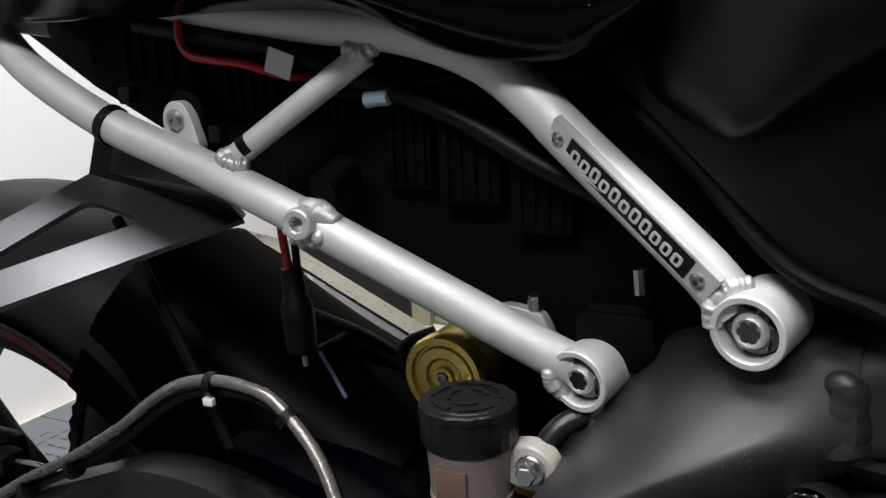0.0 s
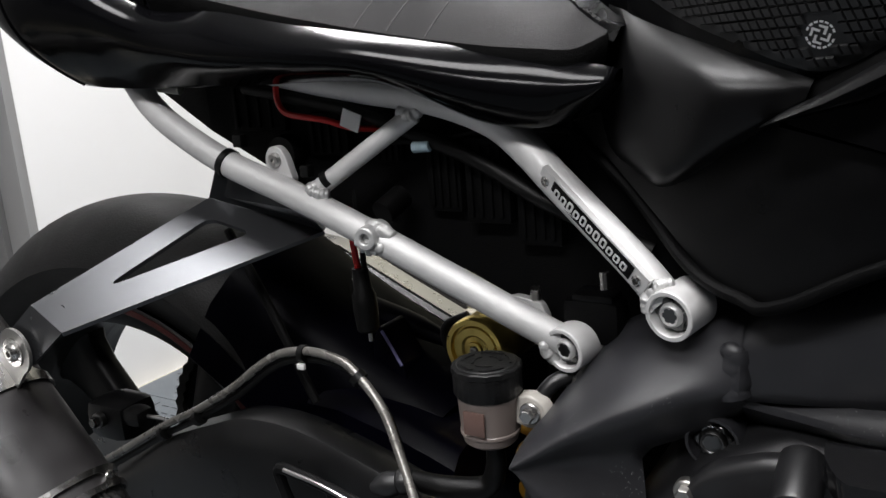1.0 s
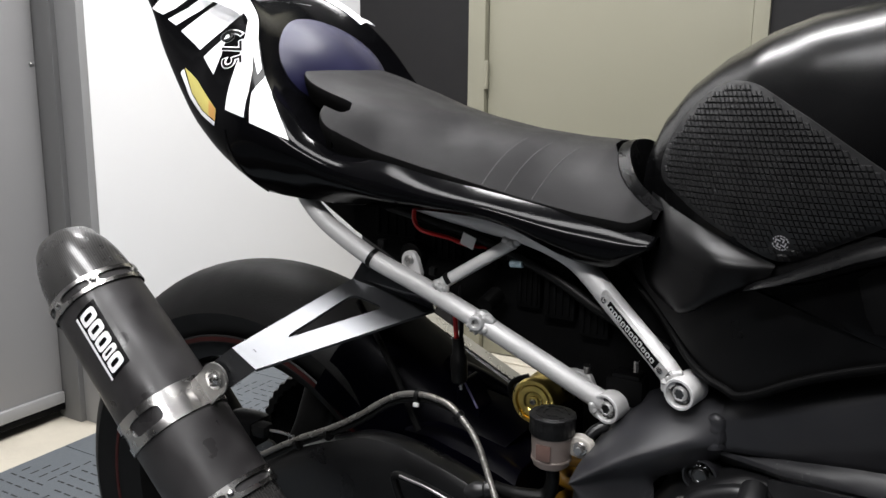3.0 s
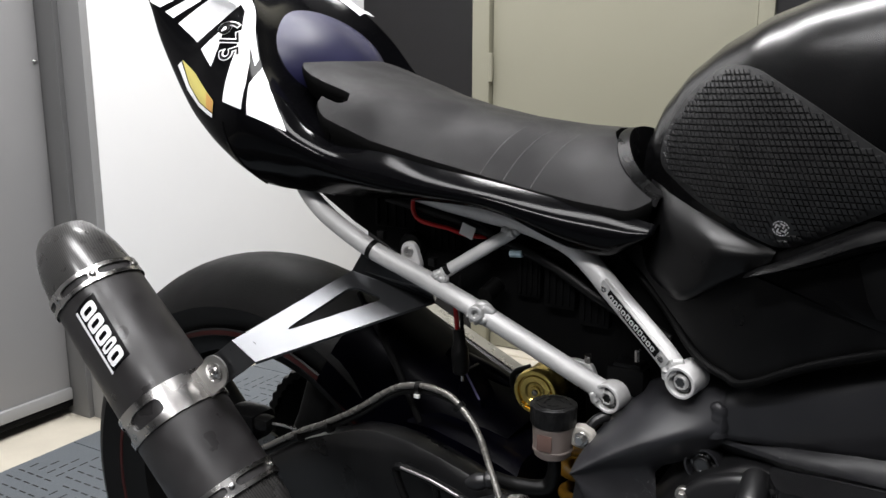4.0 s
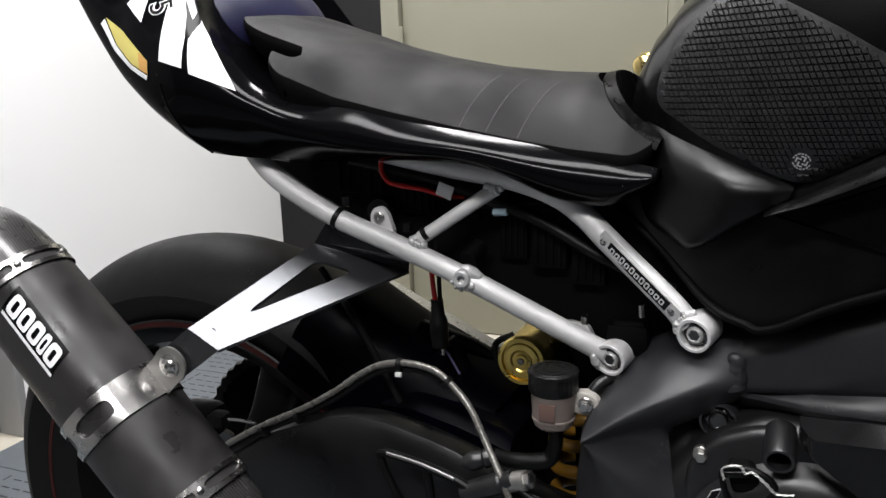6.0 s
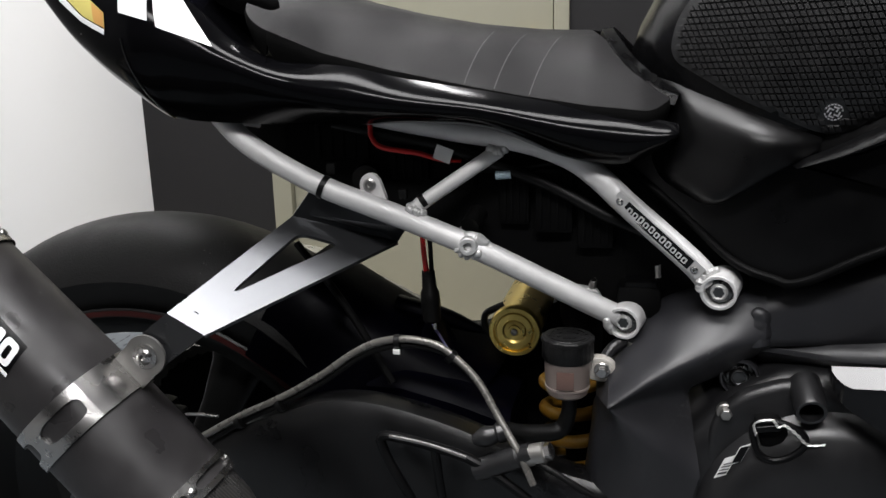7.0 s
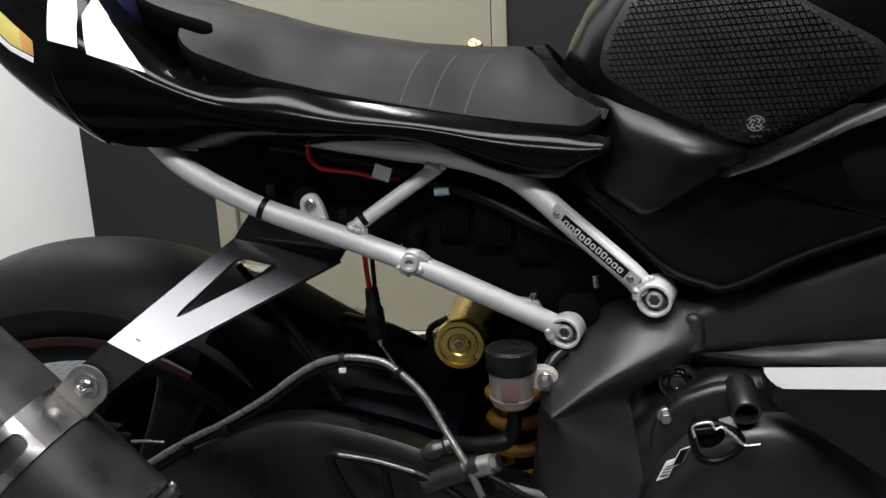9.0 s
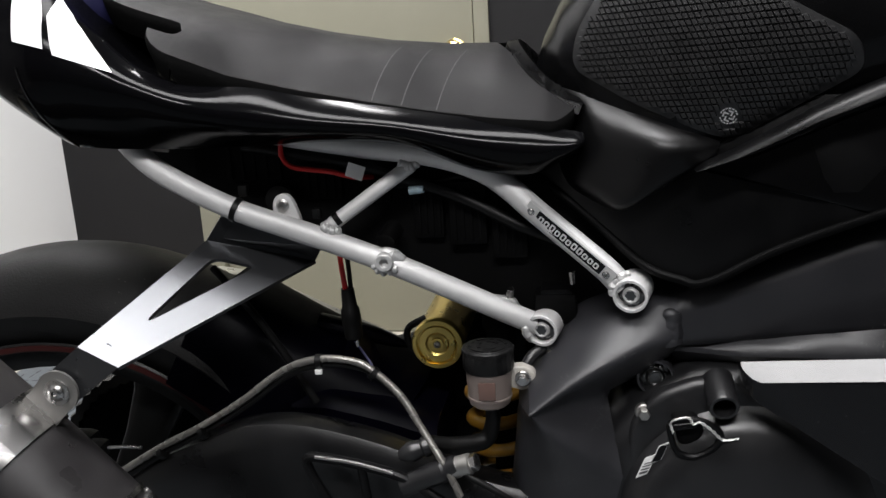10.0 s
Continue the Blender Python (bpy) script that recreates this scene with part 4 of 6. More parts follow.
H2 = [(x + 0.002, y + 0.003, z - 0.0064) for x, y, z in HL[:-3]] + [(-0.082, -0.158, 0.548), (-0.045, -0.168, 0.528), (0.0, -0.165, 0.50)]
bar("black_hose", H2, 0.0028, DEEP, hoses, sides=12)
for c, ax in (((-0.140, -0.131, 0.609), (0.75, 0, -0.65)), ((-0.187, -0.129, 0.6195), (1, 0, 0.05)), ((-0.298, -0.133, 0.554), (0.85, 0, 0.5)), ((-0.338, -0.136, 0.535), (0.85, 0, 0.5))):
    bm = bmesh.new()
    a_, u_, v_ = frame_of(ax)
    lathe(bm, Vector(c) - a_ * 0.003, ax, [(0, 0.003), (0, 0.0062), (0.005, 0.0062), (0.005, 0.003)], 18)
    part("hose_clip", bm, DEEP, hoses, "black hose clip")
block("white_marker", (-0.1905, -0.1345, 0.6095), (-0.1845, -0.1315, 0.6135), PAPER, hoses, 0.0004)

# -- rear brake master cylinder, heel guard
mc = part("master_cylinder", bmesh.new(), ENGINE, bike, "black rear brake master cylinder with steel banjo bolt")
bar("elbow", [(-0.042, -0.128, 0.584), (-0.042, -0.127, 0.564), (-0.050, -0.128, 0.548), (-0.075, -0.140, 0.549), (-0.092, -0.150, 0.556)], [0.006, 0.0065, 0.0075, 0.0072, 0.0065], DEEP, mc, "black rubber elbow hose")
turned("hose_tail", (-0.090, -0.150, 0.555), (-0.85, -0.2, -0.25), [(0, 0.0066), (0.004, 0.0085), (0.008, 0.0085), (0.010, 0.007), (0.016, 0.0085), (0.020, 0.0085), (0.026, 0.006), (0.030, 0.003)], ENGINE, mc, sides=18)
merge_main(mc, turned("cylinder", (-0.115, -0.158, 0.520), (0.85, -0.05, 0.42), [(0, 0.009), (0.02, 0.0095), (0.04, 0.010), (0.042, 0.0085), (0.052, 0.0085)], ENGINE, mc, sides=20))
turned("banjo_bolt", (-0.069, -0.160, 0.540), (0.85, -0.1, 0.3), [(-0.004, 0.0088), (0.012, 0.0088), (0.013, 0.0075)], DULLSTEEL, mc, "pale steel banjo bolt", sides=20)
turned("bolt_head", (-0.058, -0.161, 0.544), (0.85, -0.1, 0.3), [(0, 0.0075), (0.006, 0.0075), (0.007, 0.006)], STEEL, mc, sides=6)
hg = part("heel_guard", bmesh.new(), SATIN, bike, "black open-framed heel guard")
pts = [(-0.198, -0.158, 0.542), (-0.190, -0.159, 0.546), (-0.155, -0.160, 0.541), (-0.120, -0.161, 0.532), (-0.095, -0.162, 0.518), (-0.065, -0.163, 0.495), (-0.05, -0.163, 0.47)]
merge_main(hg, bar("top_rail", pts, 0.0042, SATIN, hg, sides=10))
bar("rear_rail", [(-0.198, -0.158, 0.542), (-0.190, -0.159, 0.522), (-0.172, -0.160, 0.49), (-0.15, -0.161, 0.45)], 0.0042, SATIN, hg, sides=10)
bar("middle_rail", [(-0.150, -0.160, 0.540), (-0.145, -0.161, 0.50), (-0.14, -0.161, 0.46)], 0.004, SATIN, hg, sides=10)
bar("bright_edge", [(-0.188, -0.1625, 0.5475), (-0.155, -0.1638, 0.5435), (-0.122, -0.1645, 0.5350)], 0.0015, STEEL, hg, "bare metal edge", sides=8)

# -- brake fluid reservoir
RC = Vector((-0.043, -0.129, 0.0))
res = part("fluid_reservoir", bmesh.new(), MILK, bike, "milky brake fluid reservoir with ribbed black cap")
turned("cap", (RC.x, RC.y, 0.6150), (0, 0, 1), [(-0.001, 0.0200), (0.001, 0.0212), (0.0145, 0.0210), (0.0156, 0.0203), (0.0172, 0.0196), (0.0186, 0.0178), (0.0188, 0.0002)], CAP, res, "ribbed black plastic cap", sides=96, bumps=0.008, count=28)
turned("cap_rim", (RC.x, RC.y, 0.6150), (0, 0, 1), [(0.0138, 0.0204), (0.0144, 0.0216), (0.0172, 0.0214), (0.0180, 0.0206), (0.0183, 0.0150)], CAP, res, "scalloped rim of the cap", sides=96, bumps=0.016, count=14)
for r_, spans in ((0.0150, ((0.2, 1.1), (1.3, 2.3), (2.6, 3.4), (3.7, 4.6), (4.9, 5.9))), (0.0085, ((0.5, 1.8), (2.4, 3.9), (4.4, 5.6)))):
    for a0, a1 in spans:
        bm = bmesh.new()
        skin(bm, [[(RC.x + math.cos(an) * rr_, RC.y + math.sin(an) * rr_, z_) for rr_, z_ in ((r_ - 0.001, 0.6336), (r_ - 0.001, 0.6343), (r_ + 0.001, 0.6343), (r_ + 0.001, 0.6336))] for an in np.linspace(a0, a1, 7)])
        part("print_bar", bm, CAP, res, "raised print bar on the cap", smooth=False)
merge_main(res, turned("cup", (RC.x, RC.y, 0.5815), (0, 0, 1), [(0, 0.006), (0.0006, 0.0140), (0.003, 0.0168), (0.0075, 0.0178), (0.008, 0.0186), (0.0098, 0.0186), (0.0103, 0.0180), (0.0345, 0.0192)], MILK, res, "translucent milky plastic cup", sides=40))
turned("fluid", (RC.x, RC.y, 0.5835), (0, 0, 1), [(0, 0.006), (0.001, 0.0132), (0.003, 0.0158), (0.026, 0.0172), (0.0262, 0.0001)], FLUID, res, "reddish brake fluid")
bm = bmesh.new()
outline_plate(bm, rounded([(-0.030, 0.613), (-0.015, 0.616), (-0.0045, 0.610), (-0.0045, 0.598), (-0.014, 0.594), (-0.030, 0.597)], 0.009), 0.010, 0.0015, base=-0.129)
part("mount_lug", bm, IVORY, res, "ivory plastic mounting lug")
hex_bolt((-0.0150, -0.1295, 0.6050), 0.0046, res)
block("window", (-0.050, -0.1490, 0.5935), (-0.036, -0.1478, 0.6085), FLUID, res, 0.0003, "fluid level window")

# -- shock absorber: gold piggyback cylinder and yellow spring
sh = part("shock_absorber", bmesh.new(), GOLD, bike, "shock absorber with gold reservoir and yellow spring")
GC = (-0.100, -0.046, 0.603)
turned("gold_reservoir", GC, (0.02, 1, 0.02), [(0.0015, 0.0002), (0.0015, 0.0034), (0.0, 0.0038), (0.0, 0.0059), (0.0022, 0.0063), (0.0026, 0.0096), (0.0012, 0.0113), (0.0012, 0.0169), (0.0030, 0.0179), (0.0030, 0.0190), (-0.0002, 0.0198), (-0.0002, 0.0232), (0.0015, 0.0243), (0.010, 0.0243), (0.0105, 0.0232), (0.11, 0.0232)], GOLD, sh, "gold anodised piggyback reservoir", sides=48)
turned("valve_screw", (GC[0], GC[1] + 0.001, GC[2]), (0, -1, 0), [(0, 0.0030), (0.0022, 0.0030), (0.0026, 0.002), (0.001, 0.0015), (0.001, 0.0001)], DULLSTEEL, sh, sides=14)
pts = []
for k in range(81):
    a = 2 * math.pi * k / 16
    pts.append((-0.040 + 0.031 * math.cos(a) + (k / 80) * -0.004, -0.02 + 0.031 * math.sin(a), 0.425 + 0.135 * k / 80))
bar("spring", pts, 0.0062, SPRINGY, sh, "yellow coil spring", sides=12, n=2)
merge_main(sh, turned("damper_body", (-0.035, -0.01, 0.40), (-0.02, 0, 1), [(0, 0.018), (0.2, 0.018), (0.21, 0.022), (0.25, 0.022)], MATTE, sh, sides=24))
bar("hose_loop", [(-0.118, -0.035, 0.590), (-0.128, -0.038, 0.602), (-0.128, -0.036, 0.616), (-0.112, -0.030, 0.624)], 0.0034, DEEP, sh, sides=10)

# -- frame: pivot casting and main spar
fr = part("main_frame", bmesh.new(), FRAME, bike, "black powder-coated aluminium main frame")
T0, B2_ = (-0.008, -0.174, 0.592), (0.064, -0.150, 0.529)
crest = spline([T0, (0.024, -0.166, 0.613), (0.054, -0.158, 0.627), (0.086, -0.145, 0.637), (0.107, -0.139, 0.639)], 6)
upper = spline([(-0.010, -0.128, 0.600), (0.006, -0.112, 0.622), (0.034, -0.106, 0.650), (0.074, -0.119, 0.665), (0.107, -0.130, 0.672)], 6)
inner = spline([(-0.010, -0.080, 0.606), (0.006, -0.070, 0.630), (0.034, -0.070, 0.660), (0.074, -0.080, 0.676), (0.107, -0.09, 0.684)], 6)
valley = spline([(-0.007, -0.171, 0.589), (0.020, -0.149, 0.590), (0.053, -0.130, 0.590), (0.094, -0.118, 0.608), (0.109, -0.114, 0.622)], 6)
ridge = spline([T0, (0.016, -0.169, 0.565), B2_], 6)
lower = spline([(-0.020, -0.122, 0.580), (-0.016, -0.140, 0.520), (0.050, -0.143, 0.470)], 6)
foot = spline([(-0.024, -0.090, 0.560), (-0.026, -0.110, 0.440), (0.060, -0.130, 0.400)], 6)


def between(p, q, n, bulge=(0, 0, 0)):
    """Rows from line p to line q."""
    return [[tuple(a_ * (1 - t) + b_ * t + np.array(bulge) * 4 * t * (1 - t)) for a_, b_ in zip(p, q)] for t in np.linspace(0, 1, n)]


bm = bmesh.new()
skin(bm, between(crest, upper, 8, (0, -0.002, 0.0025)) + between(upper, inner, 3)[1:], closed=False, caps=False)
skin(bm, between(crest, valley, 5), closed=False, caps=False)
skin(bm, between(valley[:13], ridge, 5, (0, 0.0015, 0)), closed=False, caps=False)
skin(bm, between(ridge, lower, 5) + between(lower, foot, 4)[1:], closed=False, caps=False)
skin(bm, [[tuple(B2_), (0.060, -0.142, 0.47), (0.062, -0.130, 0.40)], [(0.072, -0.09, 0.53), (0.072, -0.09, 0.47), (0.072, -0.09, 0.40)]], closed=False, caps=False)
skin(bm, [[tuple(q) for q in valley[12:]], [(q[0], -0.08, q[2]) for q in valley[12:]]], closed=False, caps=False)
skin(bm, [[tuple(T0), (-0.010, -0.128, 0.600), (-0.010, -0.080, 0.606)], [(-0.020, -0.122, 0.580), (-0.021, -0.10, 0.582), (-0.024, -0.080, 0.585)]], closed=False, caps=False)
bmesh.ops.remove_doubles(bm, verts=bm.verts, dist=0.0012)
bmesh.ops.subdivide_edges(bm, edges=bm.edges[:], cuts=1, use_grid_fill=True)
for _ in range(7):
    bmesh.ops.smooth_vert(bm, verts=[v for v in bm.verts if not v.is_boundary], factor=0.5, use_axis_x=True, use_axis_y=True, use_axis_z=True)
merge_main(fr, part("pivot_casting", bm, FRAME, fr, "", angle=60))
# spar
bm = bmesh.new()
rings = []
for u in np.linspace(0, 1, 9):
    x = 0.100 + 0.42 * u
    zt, zb = 0.671 + 0.165 * u, 0.630 + 0.045 * u
    y = -0.134 - 0.028 * u
    prof = [(y + 0.034, zt + 0.003), (y + 0.018, zt + 0.002), (y + 0.006, zt - 0.003), (y + 0.001, zt - 0.009), (y, zt - 0.015), (y + 0.001, zb + 0.010), (y + 0.003, zb + 0.004), (y + 0.010, zb), (y + 0.06, zb - 0.004), (y + 0.06, zt)]
    rings.append([(x + (zt - z) * 0.12, yy, z) for yy, z in prof])
skin(bm, rings)
part("main_spar", bm, FRAME, fr, "black box-section main spar", angle=50)
bm = bmesh.new()
rings = []
for u in np.linspace(0, 1, 9):
    x = 0.105 + 0.42 * u
    zt, zb = 0.632 + 0.072 * u, 0.630 + 0.006 * u
    y = -0.131 - 0.020 * u + 0.012 * max(0.0, 1 - u / 0.125)
    rings.append([(x, y + 0.02, zt + 0.004), (x, y, zt), (x, y - 0.006 - 0.014 * u, zb + 0.002), (x, y - 0.0065 - 0.014 * u, zb - 0.002), (x, y + 0.010, zb - 0.018), (x, y + 0.06, zb - 0.02), (x, y + 0.06, zt)])
skin(bm, rings)
part("lower_ledge", bm, FRAME, fr, "ridged lower edge of the spar", angle=50)
# weld seam with a rounded end
bm = bmesh.new()
sweep(bm, [(0.1035 + 0.0005 * math.sin(k * 1.7), -0.1288 - 0.0003 * k, 0.661 - 0.0032 * k) for k in range(9)], [0.0086 + 0.0004 * (k % 2) for k in range(9)], 12, 3)
part("weld_seam", bm, FRAME, fr)
bm = bmesh.new()
bmesh.ops.create_icosphere(bm, subdivisions=3, radius=1, matrix=Matrix.Translation((0.1030, -0.1312, 0.6600)) @ Matrix.Diagonal((0.0074, 0.0064, 0.0058, 1)))
part("weld_knob", bm, FRAME, fr)
bm = bmesh.new()
lathe(bm, (0.091, -0.118, 0.6055), (0, -1, 0), [(-0.01, 0.0158), (0.008, 0.0154), (0.011, 0.0144), (0.011, 0.0128), (0.0, 0.0124), (0.0, 0.0002)], 36)
part("bolt_recess", bm, FRAME, fr)
torx_bolt((0.091, -0.121, 0.6055), 0.0080, fr, "large dark torx bolt", material=DARKBOLT, depth=0.008)
hex_bolt((0.081, -0.142, 0.582), 0.0048, fr, material=DULLSTEEL)
bm = bmesh.new()
box(bm, (-0.006, -0.100, 0.640), (0.030, -0.07, 0.668), 0.006)
part("boss_block", bm, MATTE, fr)
bm = bmesh.new()
box(bm, (0.0, -0.098, 0.666), (0.026, -0.075, 0.671), 0.002)
part("cap_edge", bm, SATIN, fr)
bar("reservoir_stay", [(-0.016, -0.119, 0.606), (-0.008, -0.112, 0.618), (0.002, -0.104, 0.622)], 0.005, ENGINE, fr, n=3, sides=12)
bar("bracket_post", [(0.010, -0.108, 0.622), (0.008, -0.112, 0.606), (0.006, -0.112, 0.592)], 0.006, DULLSTEEL, fr, n=3, sides=12)

# -- engine cover on the clutch side
en = part("engine_cover", bmesh.new(), ENGINE, bike, "black clutch cover with filler cap and lock wire")
EC = Vector((0.160, -0.10, 0.490))
merge_main(en, turned("case", EC, (0, -1, 0), [(-0.05, 0.135), (0.0, 0.135), (0.030, 0.130), (0.040, 0.122), (0.044, 0.110), (0.046, 0.100), (0.056, 0.094), (0.064, 0.084), (0.068, 0.060), (0.069, 0.0002)], ENGINE, en, "black cast cover", sides=72))
bm = bmesh.new()
outline_plate(bm, rounded([(0.066, 0.53), (0.070, 0.575), (0.090, 0.598), (0.125, 0.612), (0.150, 0.610), (0.170, 0.595), (0.21, 0.560), (0.21, 0.50)], 0.012), 0.04, 0.006, base=-0.146)
part("upper_cover", bm, ENGINE, en)
PC = Vector((0.138, -0.150, 0.604))
turned("breather_pipe", PC, (0.02, -1, -0.30), [(-0.014, 0.0118), (0.018, 0.0116), (0.020, 0.0108), (0.020, 0.0086), (0.0, 0.0084), (0.0, 0.0002)], ENGINE, en, "open black breather pipe", sides=28)
ring = [(0.100, 0.584), (0.116, 0.587), (0.131, 0.582), (0.137, 0.573), (0.131, 0.563), (0.117, 0.556), (0.105, 0.560), (0.100, 0.572)]
line = [Vector(q) for q in spline([(x, -0.165, z) for x, z in ring + ring[:3]], 5)][5:46]
bm = bmesh.new()
sweep(bm, [tuple(q) for q in line], 0.0026, 10, 1)
part("filler_collar", bm, SATIN, en, "smooth black filler collar")
bm = bmesh.new()
outline_plate(bm, rounded([(0.101, 0.584), (0.118, 0.586), (0.126, 0.577), (0.120, 0.563), (0.106, 0.564)], 0.004), 0.016, 0.002, base=-0.161)
part("filler_cap", bm, MATTE, en, "black filler cap")
bm = bmesh.new()
outline_plate(bm, rounded([(0.100, 0.5835), (0.118, 0.5865), (0.1185, 0.5815), (0.1005, 0.5785)], 0.0015), 0.010, 0.0012, base=-0.169)
part("grip_bar", bm, SATIN, en, "black grip bar")
for shift in (0.0, math.pi):
    pts = []
    guide = spline([(0.101, -0.170, 0.578), (0.099, -0.170, 0.586), (0.104, -0.171, 0.590), (0.112, -0.171, 0.591), (0.116, -0.171, 0.586), (0.121, -0.170, 0.587), (0.130, -0.170, 0.580), (0.138, -0.168, 0.572), (0.150, -0.166, 0.572)], 8)
    for k, q in enumerate(guide):
        a_ = k * 0.9 + shift
        pts.append((q[0] + 0.0005 * math.cos(a_), q[1] + 0.0005 * math.sin(a_), q[2] + 0.0005 * math.cos(a_)))
    bar("lock_wire", pts, 0.0006, BRIGHTWIRE, en, "twisted steel lock wire", sides=6, n=2)
for k, (x, z, w, h) in enumerate(((0.0920, 0.5565, 0.0080, 0.0155), (0.0815, 0.5450, 0.0090, 0.0175))):
    bm = bmesh.new()
    skew = lambda q: (q - z) * 0.42
    pts = [(x - w / 2 + skew(z - h / 2), z - h / 2 - 0.002), (x + w / 2 + skew(z - h / 2), z - h / 2 + 0.002), (x + w / 2 + skew(z + h / 2), z + h / 2 + 0.002), (x - w / 2 + skew(z + h / 2), z + h / 2 - 0.002)]
    outline_plate(bm, pts, 0.0006, base=-0.1612)
    sticker = part("sticker", bm, PAPER, en, "small white sticker with grey print bars" if k else "small black sticker with a white border", smooth=False)
    bars = ((-0.36, 0.10, 0.14), (-0.16, 0.05, 0.14), (0.0, 0.05, 0.14), (0.14, 0.05, 0.2)) if k else ((-0.44, 0.88, 0.10),)
    for c, hh, inset in bars:
        bm = bmesh.new()
        za, zb = z + c * h, z + (c + hh) * h
        outline_plate(bm, [(x - w * (0.5 - inset) + skew(za), za - 0.001), (x + w * (0.5 - inset) + skew(za), za + 0.001), (x + w * (0.5 - inset) + skew(zb), zb + 0.001), (x - w * (0.5 - inset) + skew(zb), zb - 0.001)], 0.0003, base=-0.1617)
        part("print_bar", bm, SEAMGREY if k else SATIN, sticker, smooth=False)

# -- fairing side panel ahead of the engine
FLARE = 0.36


def flared(x, y, z):
    return (x, y - FLARE * (x - 0.148), z)


bm = bmesh.new()
rings = []
for x in (0.1505, 0.1515, 0.1535, 0.157, 0.162, 0.20, 0.26, 0.34, 0.42):
    f = math.sqrt(min(1.0, (x - 0.150) / 0.010))
    zt = 0.6325 + 0.170 * (x - 0.148)
    zm = zt - 0.0112 * f
    rings.append([flared(x, -0.150, zt - 0.004), flared(x, -0.161, zt), flared(x, -0.161 - 0.0138 * f, zm), flared(x, -0.161 - 0.0142 * f, zm - 0.003), flared(x, -0.168, zm - 0.010 - 0.76 * max(0, x - 0.15)), flared(x, -0.150, zm - 0.012 - 0.76 * max(0, x - 0.15))])
skin(bm, rings)
part("side_fairing", bm, SIDEGLOSS, bike, "scuffed glossy black side fairing edge", angle=25)

# -- tail fairing: sections across, from the nose beside the tank to the rear
# x, bottom z, bottom half-width, shoulder z, shoulder half-width, upper z, upper half-width
TAIL = [
    (0.0390, 0.7955, 0.116, 0.798, 0.120, 0.802, 0.113),
    (0.036, 0.793, 0.125, 0.797, 0.128, 0.804, 0.119),
    (0.02, 0.782, 0.121, 0.7935, 0.132, 0.807, 0.119),
    (-0.005, 0.772, 0.119, 0.7918, 0.135, 0.811, 0.121),
    (-0.05, 0.777, 0.113, 0.798, 0.14, 0.819, 0.122),
    (-0.11, 0.796, 0.096, 0.811, 0.144, 0.83, 0.126),
    (-0.17, 0.801, 0.094, 0.816, 0.148, 0.84, 0.131),
    (-0.22, 0.802, 0.108, 0.822, 0.151, 0.851, 0.136),
    (-0.27, 0.803, 0.119, 0.834, 0.154, 0.855, 0.135),
    (-0.309, 0.804, 0.122, 0.848, 0.16, 0.871, 0.139),
    (-0.335, 0.805, 0.123, 0.856, 0.165, 0.894, 0.141),
    (-0.362, 0.807, 0.124, 0.866, 0.171, 0.922, 0.14),
    (-0.385, 0.811, 0.124, 0.874, 0.174, 0.96, 0.124),
    (-0.405, 0.826, 0.124, 0.886, 0.172, 0.99, 0.101),
    (-0.43, 0.847, 0.123, 0.902, 0.166, 1.012, 0.088),
    (-0.46, 0.88, 0.12, 0.922, 0.156, 1.028, 0.08),
    (-0.51, 0.945, 0.11, 0.972, 0.138, 1.05, 0.074),
    (-0.55, 1.005, 0.098, 1.022, 0.122, 1.075, 0.07),
    (-0.64, 1.09, 0.078, 1.1, 0.1, 1.12, 0.062),
]
FINE = np.array(spline(TAIL, 10))[::-1]


def tail_at(x):
    return [float(np.interp(x, FINE[:, 0], FINE[:, k])) for k in range(1, 7)]


def tail_side(x, u):
    """A point of the near side: u from 0 at the bottom edge, 1 at the shoulder, 2 at the upper edge."""
    zb, wb, zs, ws, zu, wu = tail_at(x)
    t = u / 2
    cw, cz = 2 * ws - (wb + wu) / 2, 2 * zs - (zb + zu) / 2
    return (1 - t) ** 2 * wb + 2 * t * (1 - t) * cw + t * t * wu, (1 - t) ** 2 * zb + 2 * t * (1 - t) * cz + t * t * zu


def tail_side_smooth(x, u):
    k = u * 16
    i = int(k)
    a_, b_ = tail_side(x, i / 16), tail_side(x, min(2, (i + 1) / 16))
    f = k - i
    return a_[0] + (b_[0] - a_[0]) * f, a_[1] + (b_[1] - a_[1]) * f


tailthing = part("tail_fairing", bmesh.new(), TAILGLOSS, bike, "glossy black tail fairing with white striped panels")
xs = [q[0] for q in spline([(r[0], 0) for r in TAIL], 5)]
bm = bmesh.new()
rings = []
for x in xs:
    near = [tail_side(x, k / 16) for k in range(33)]
    zb, wb, zs, ws, zu, wu = tail_at(x)
    inner = [(wu - 0.012, near[-1][1] - 0.004), (wu - 0.03, near[-1][1] - 0.014)]
    ring = [(x, -w, z) for w, z in near + inner] + [(x, w, z) for w, z in (near + inner)[::-1]]
    rings.append(ring)
skin(bm, rings)
merge_main(tailthing, part("shell", bm, TAILGLOSS, tailthing))

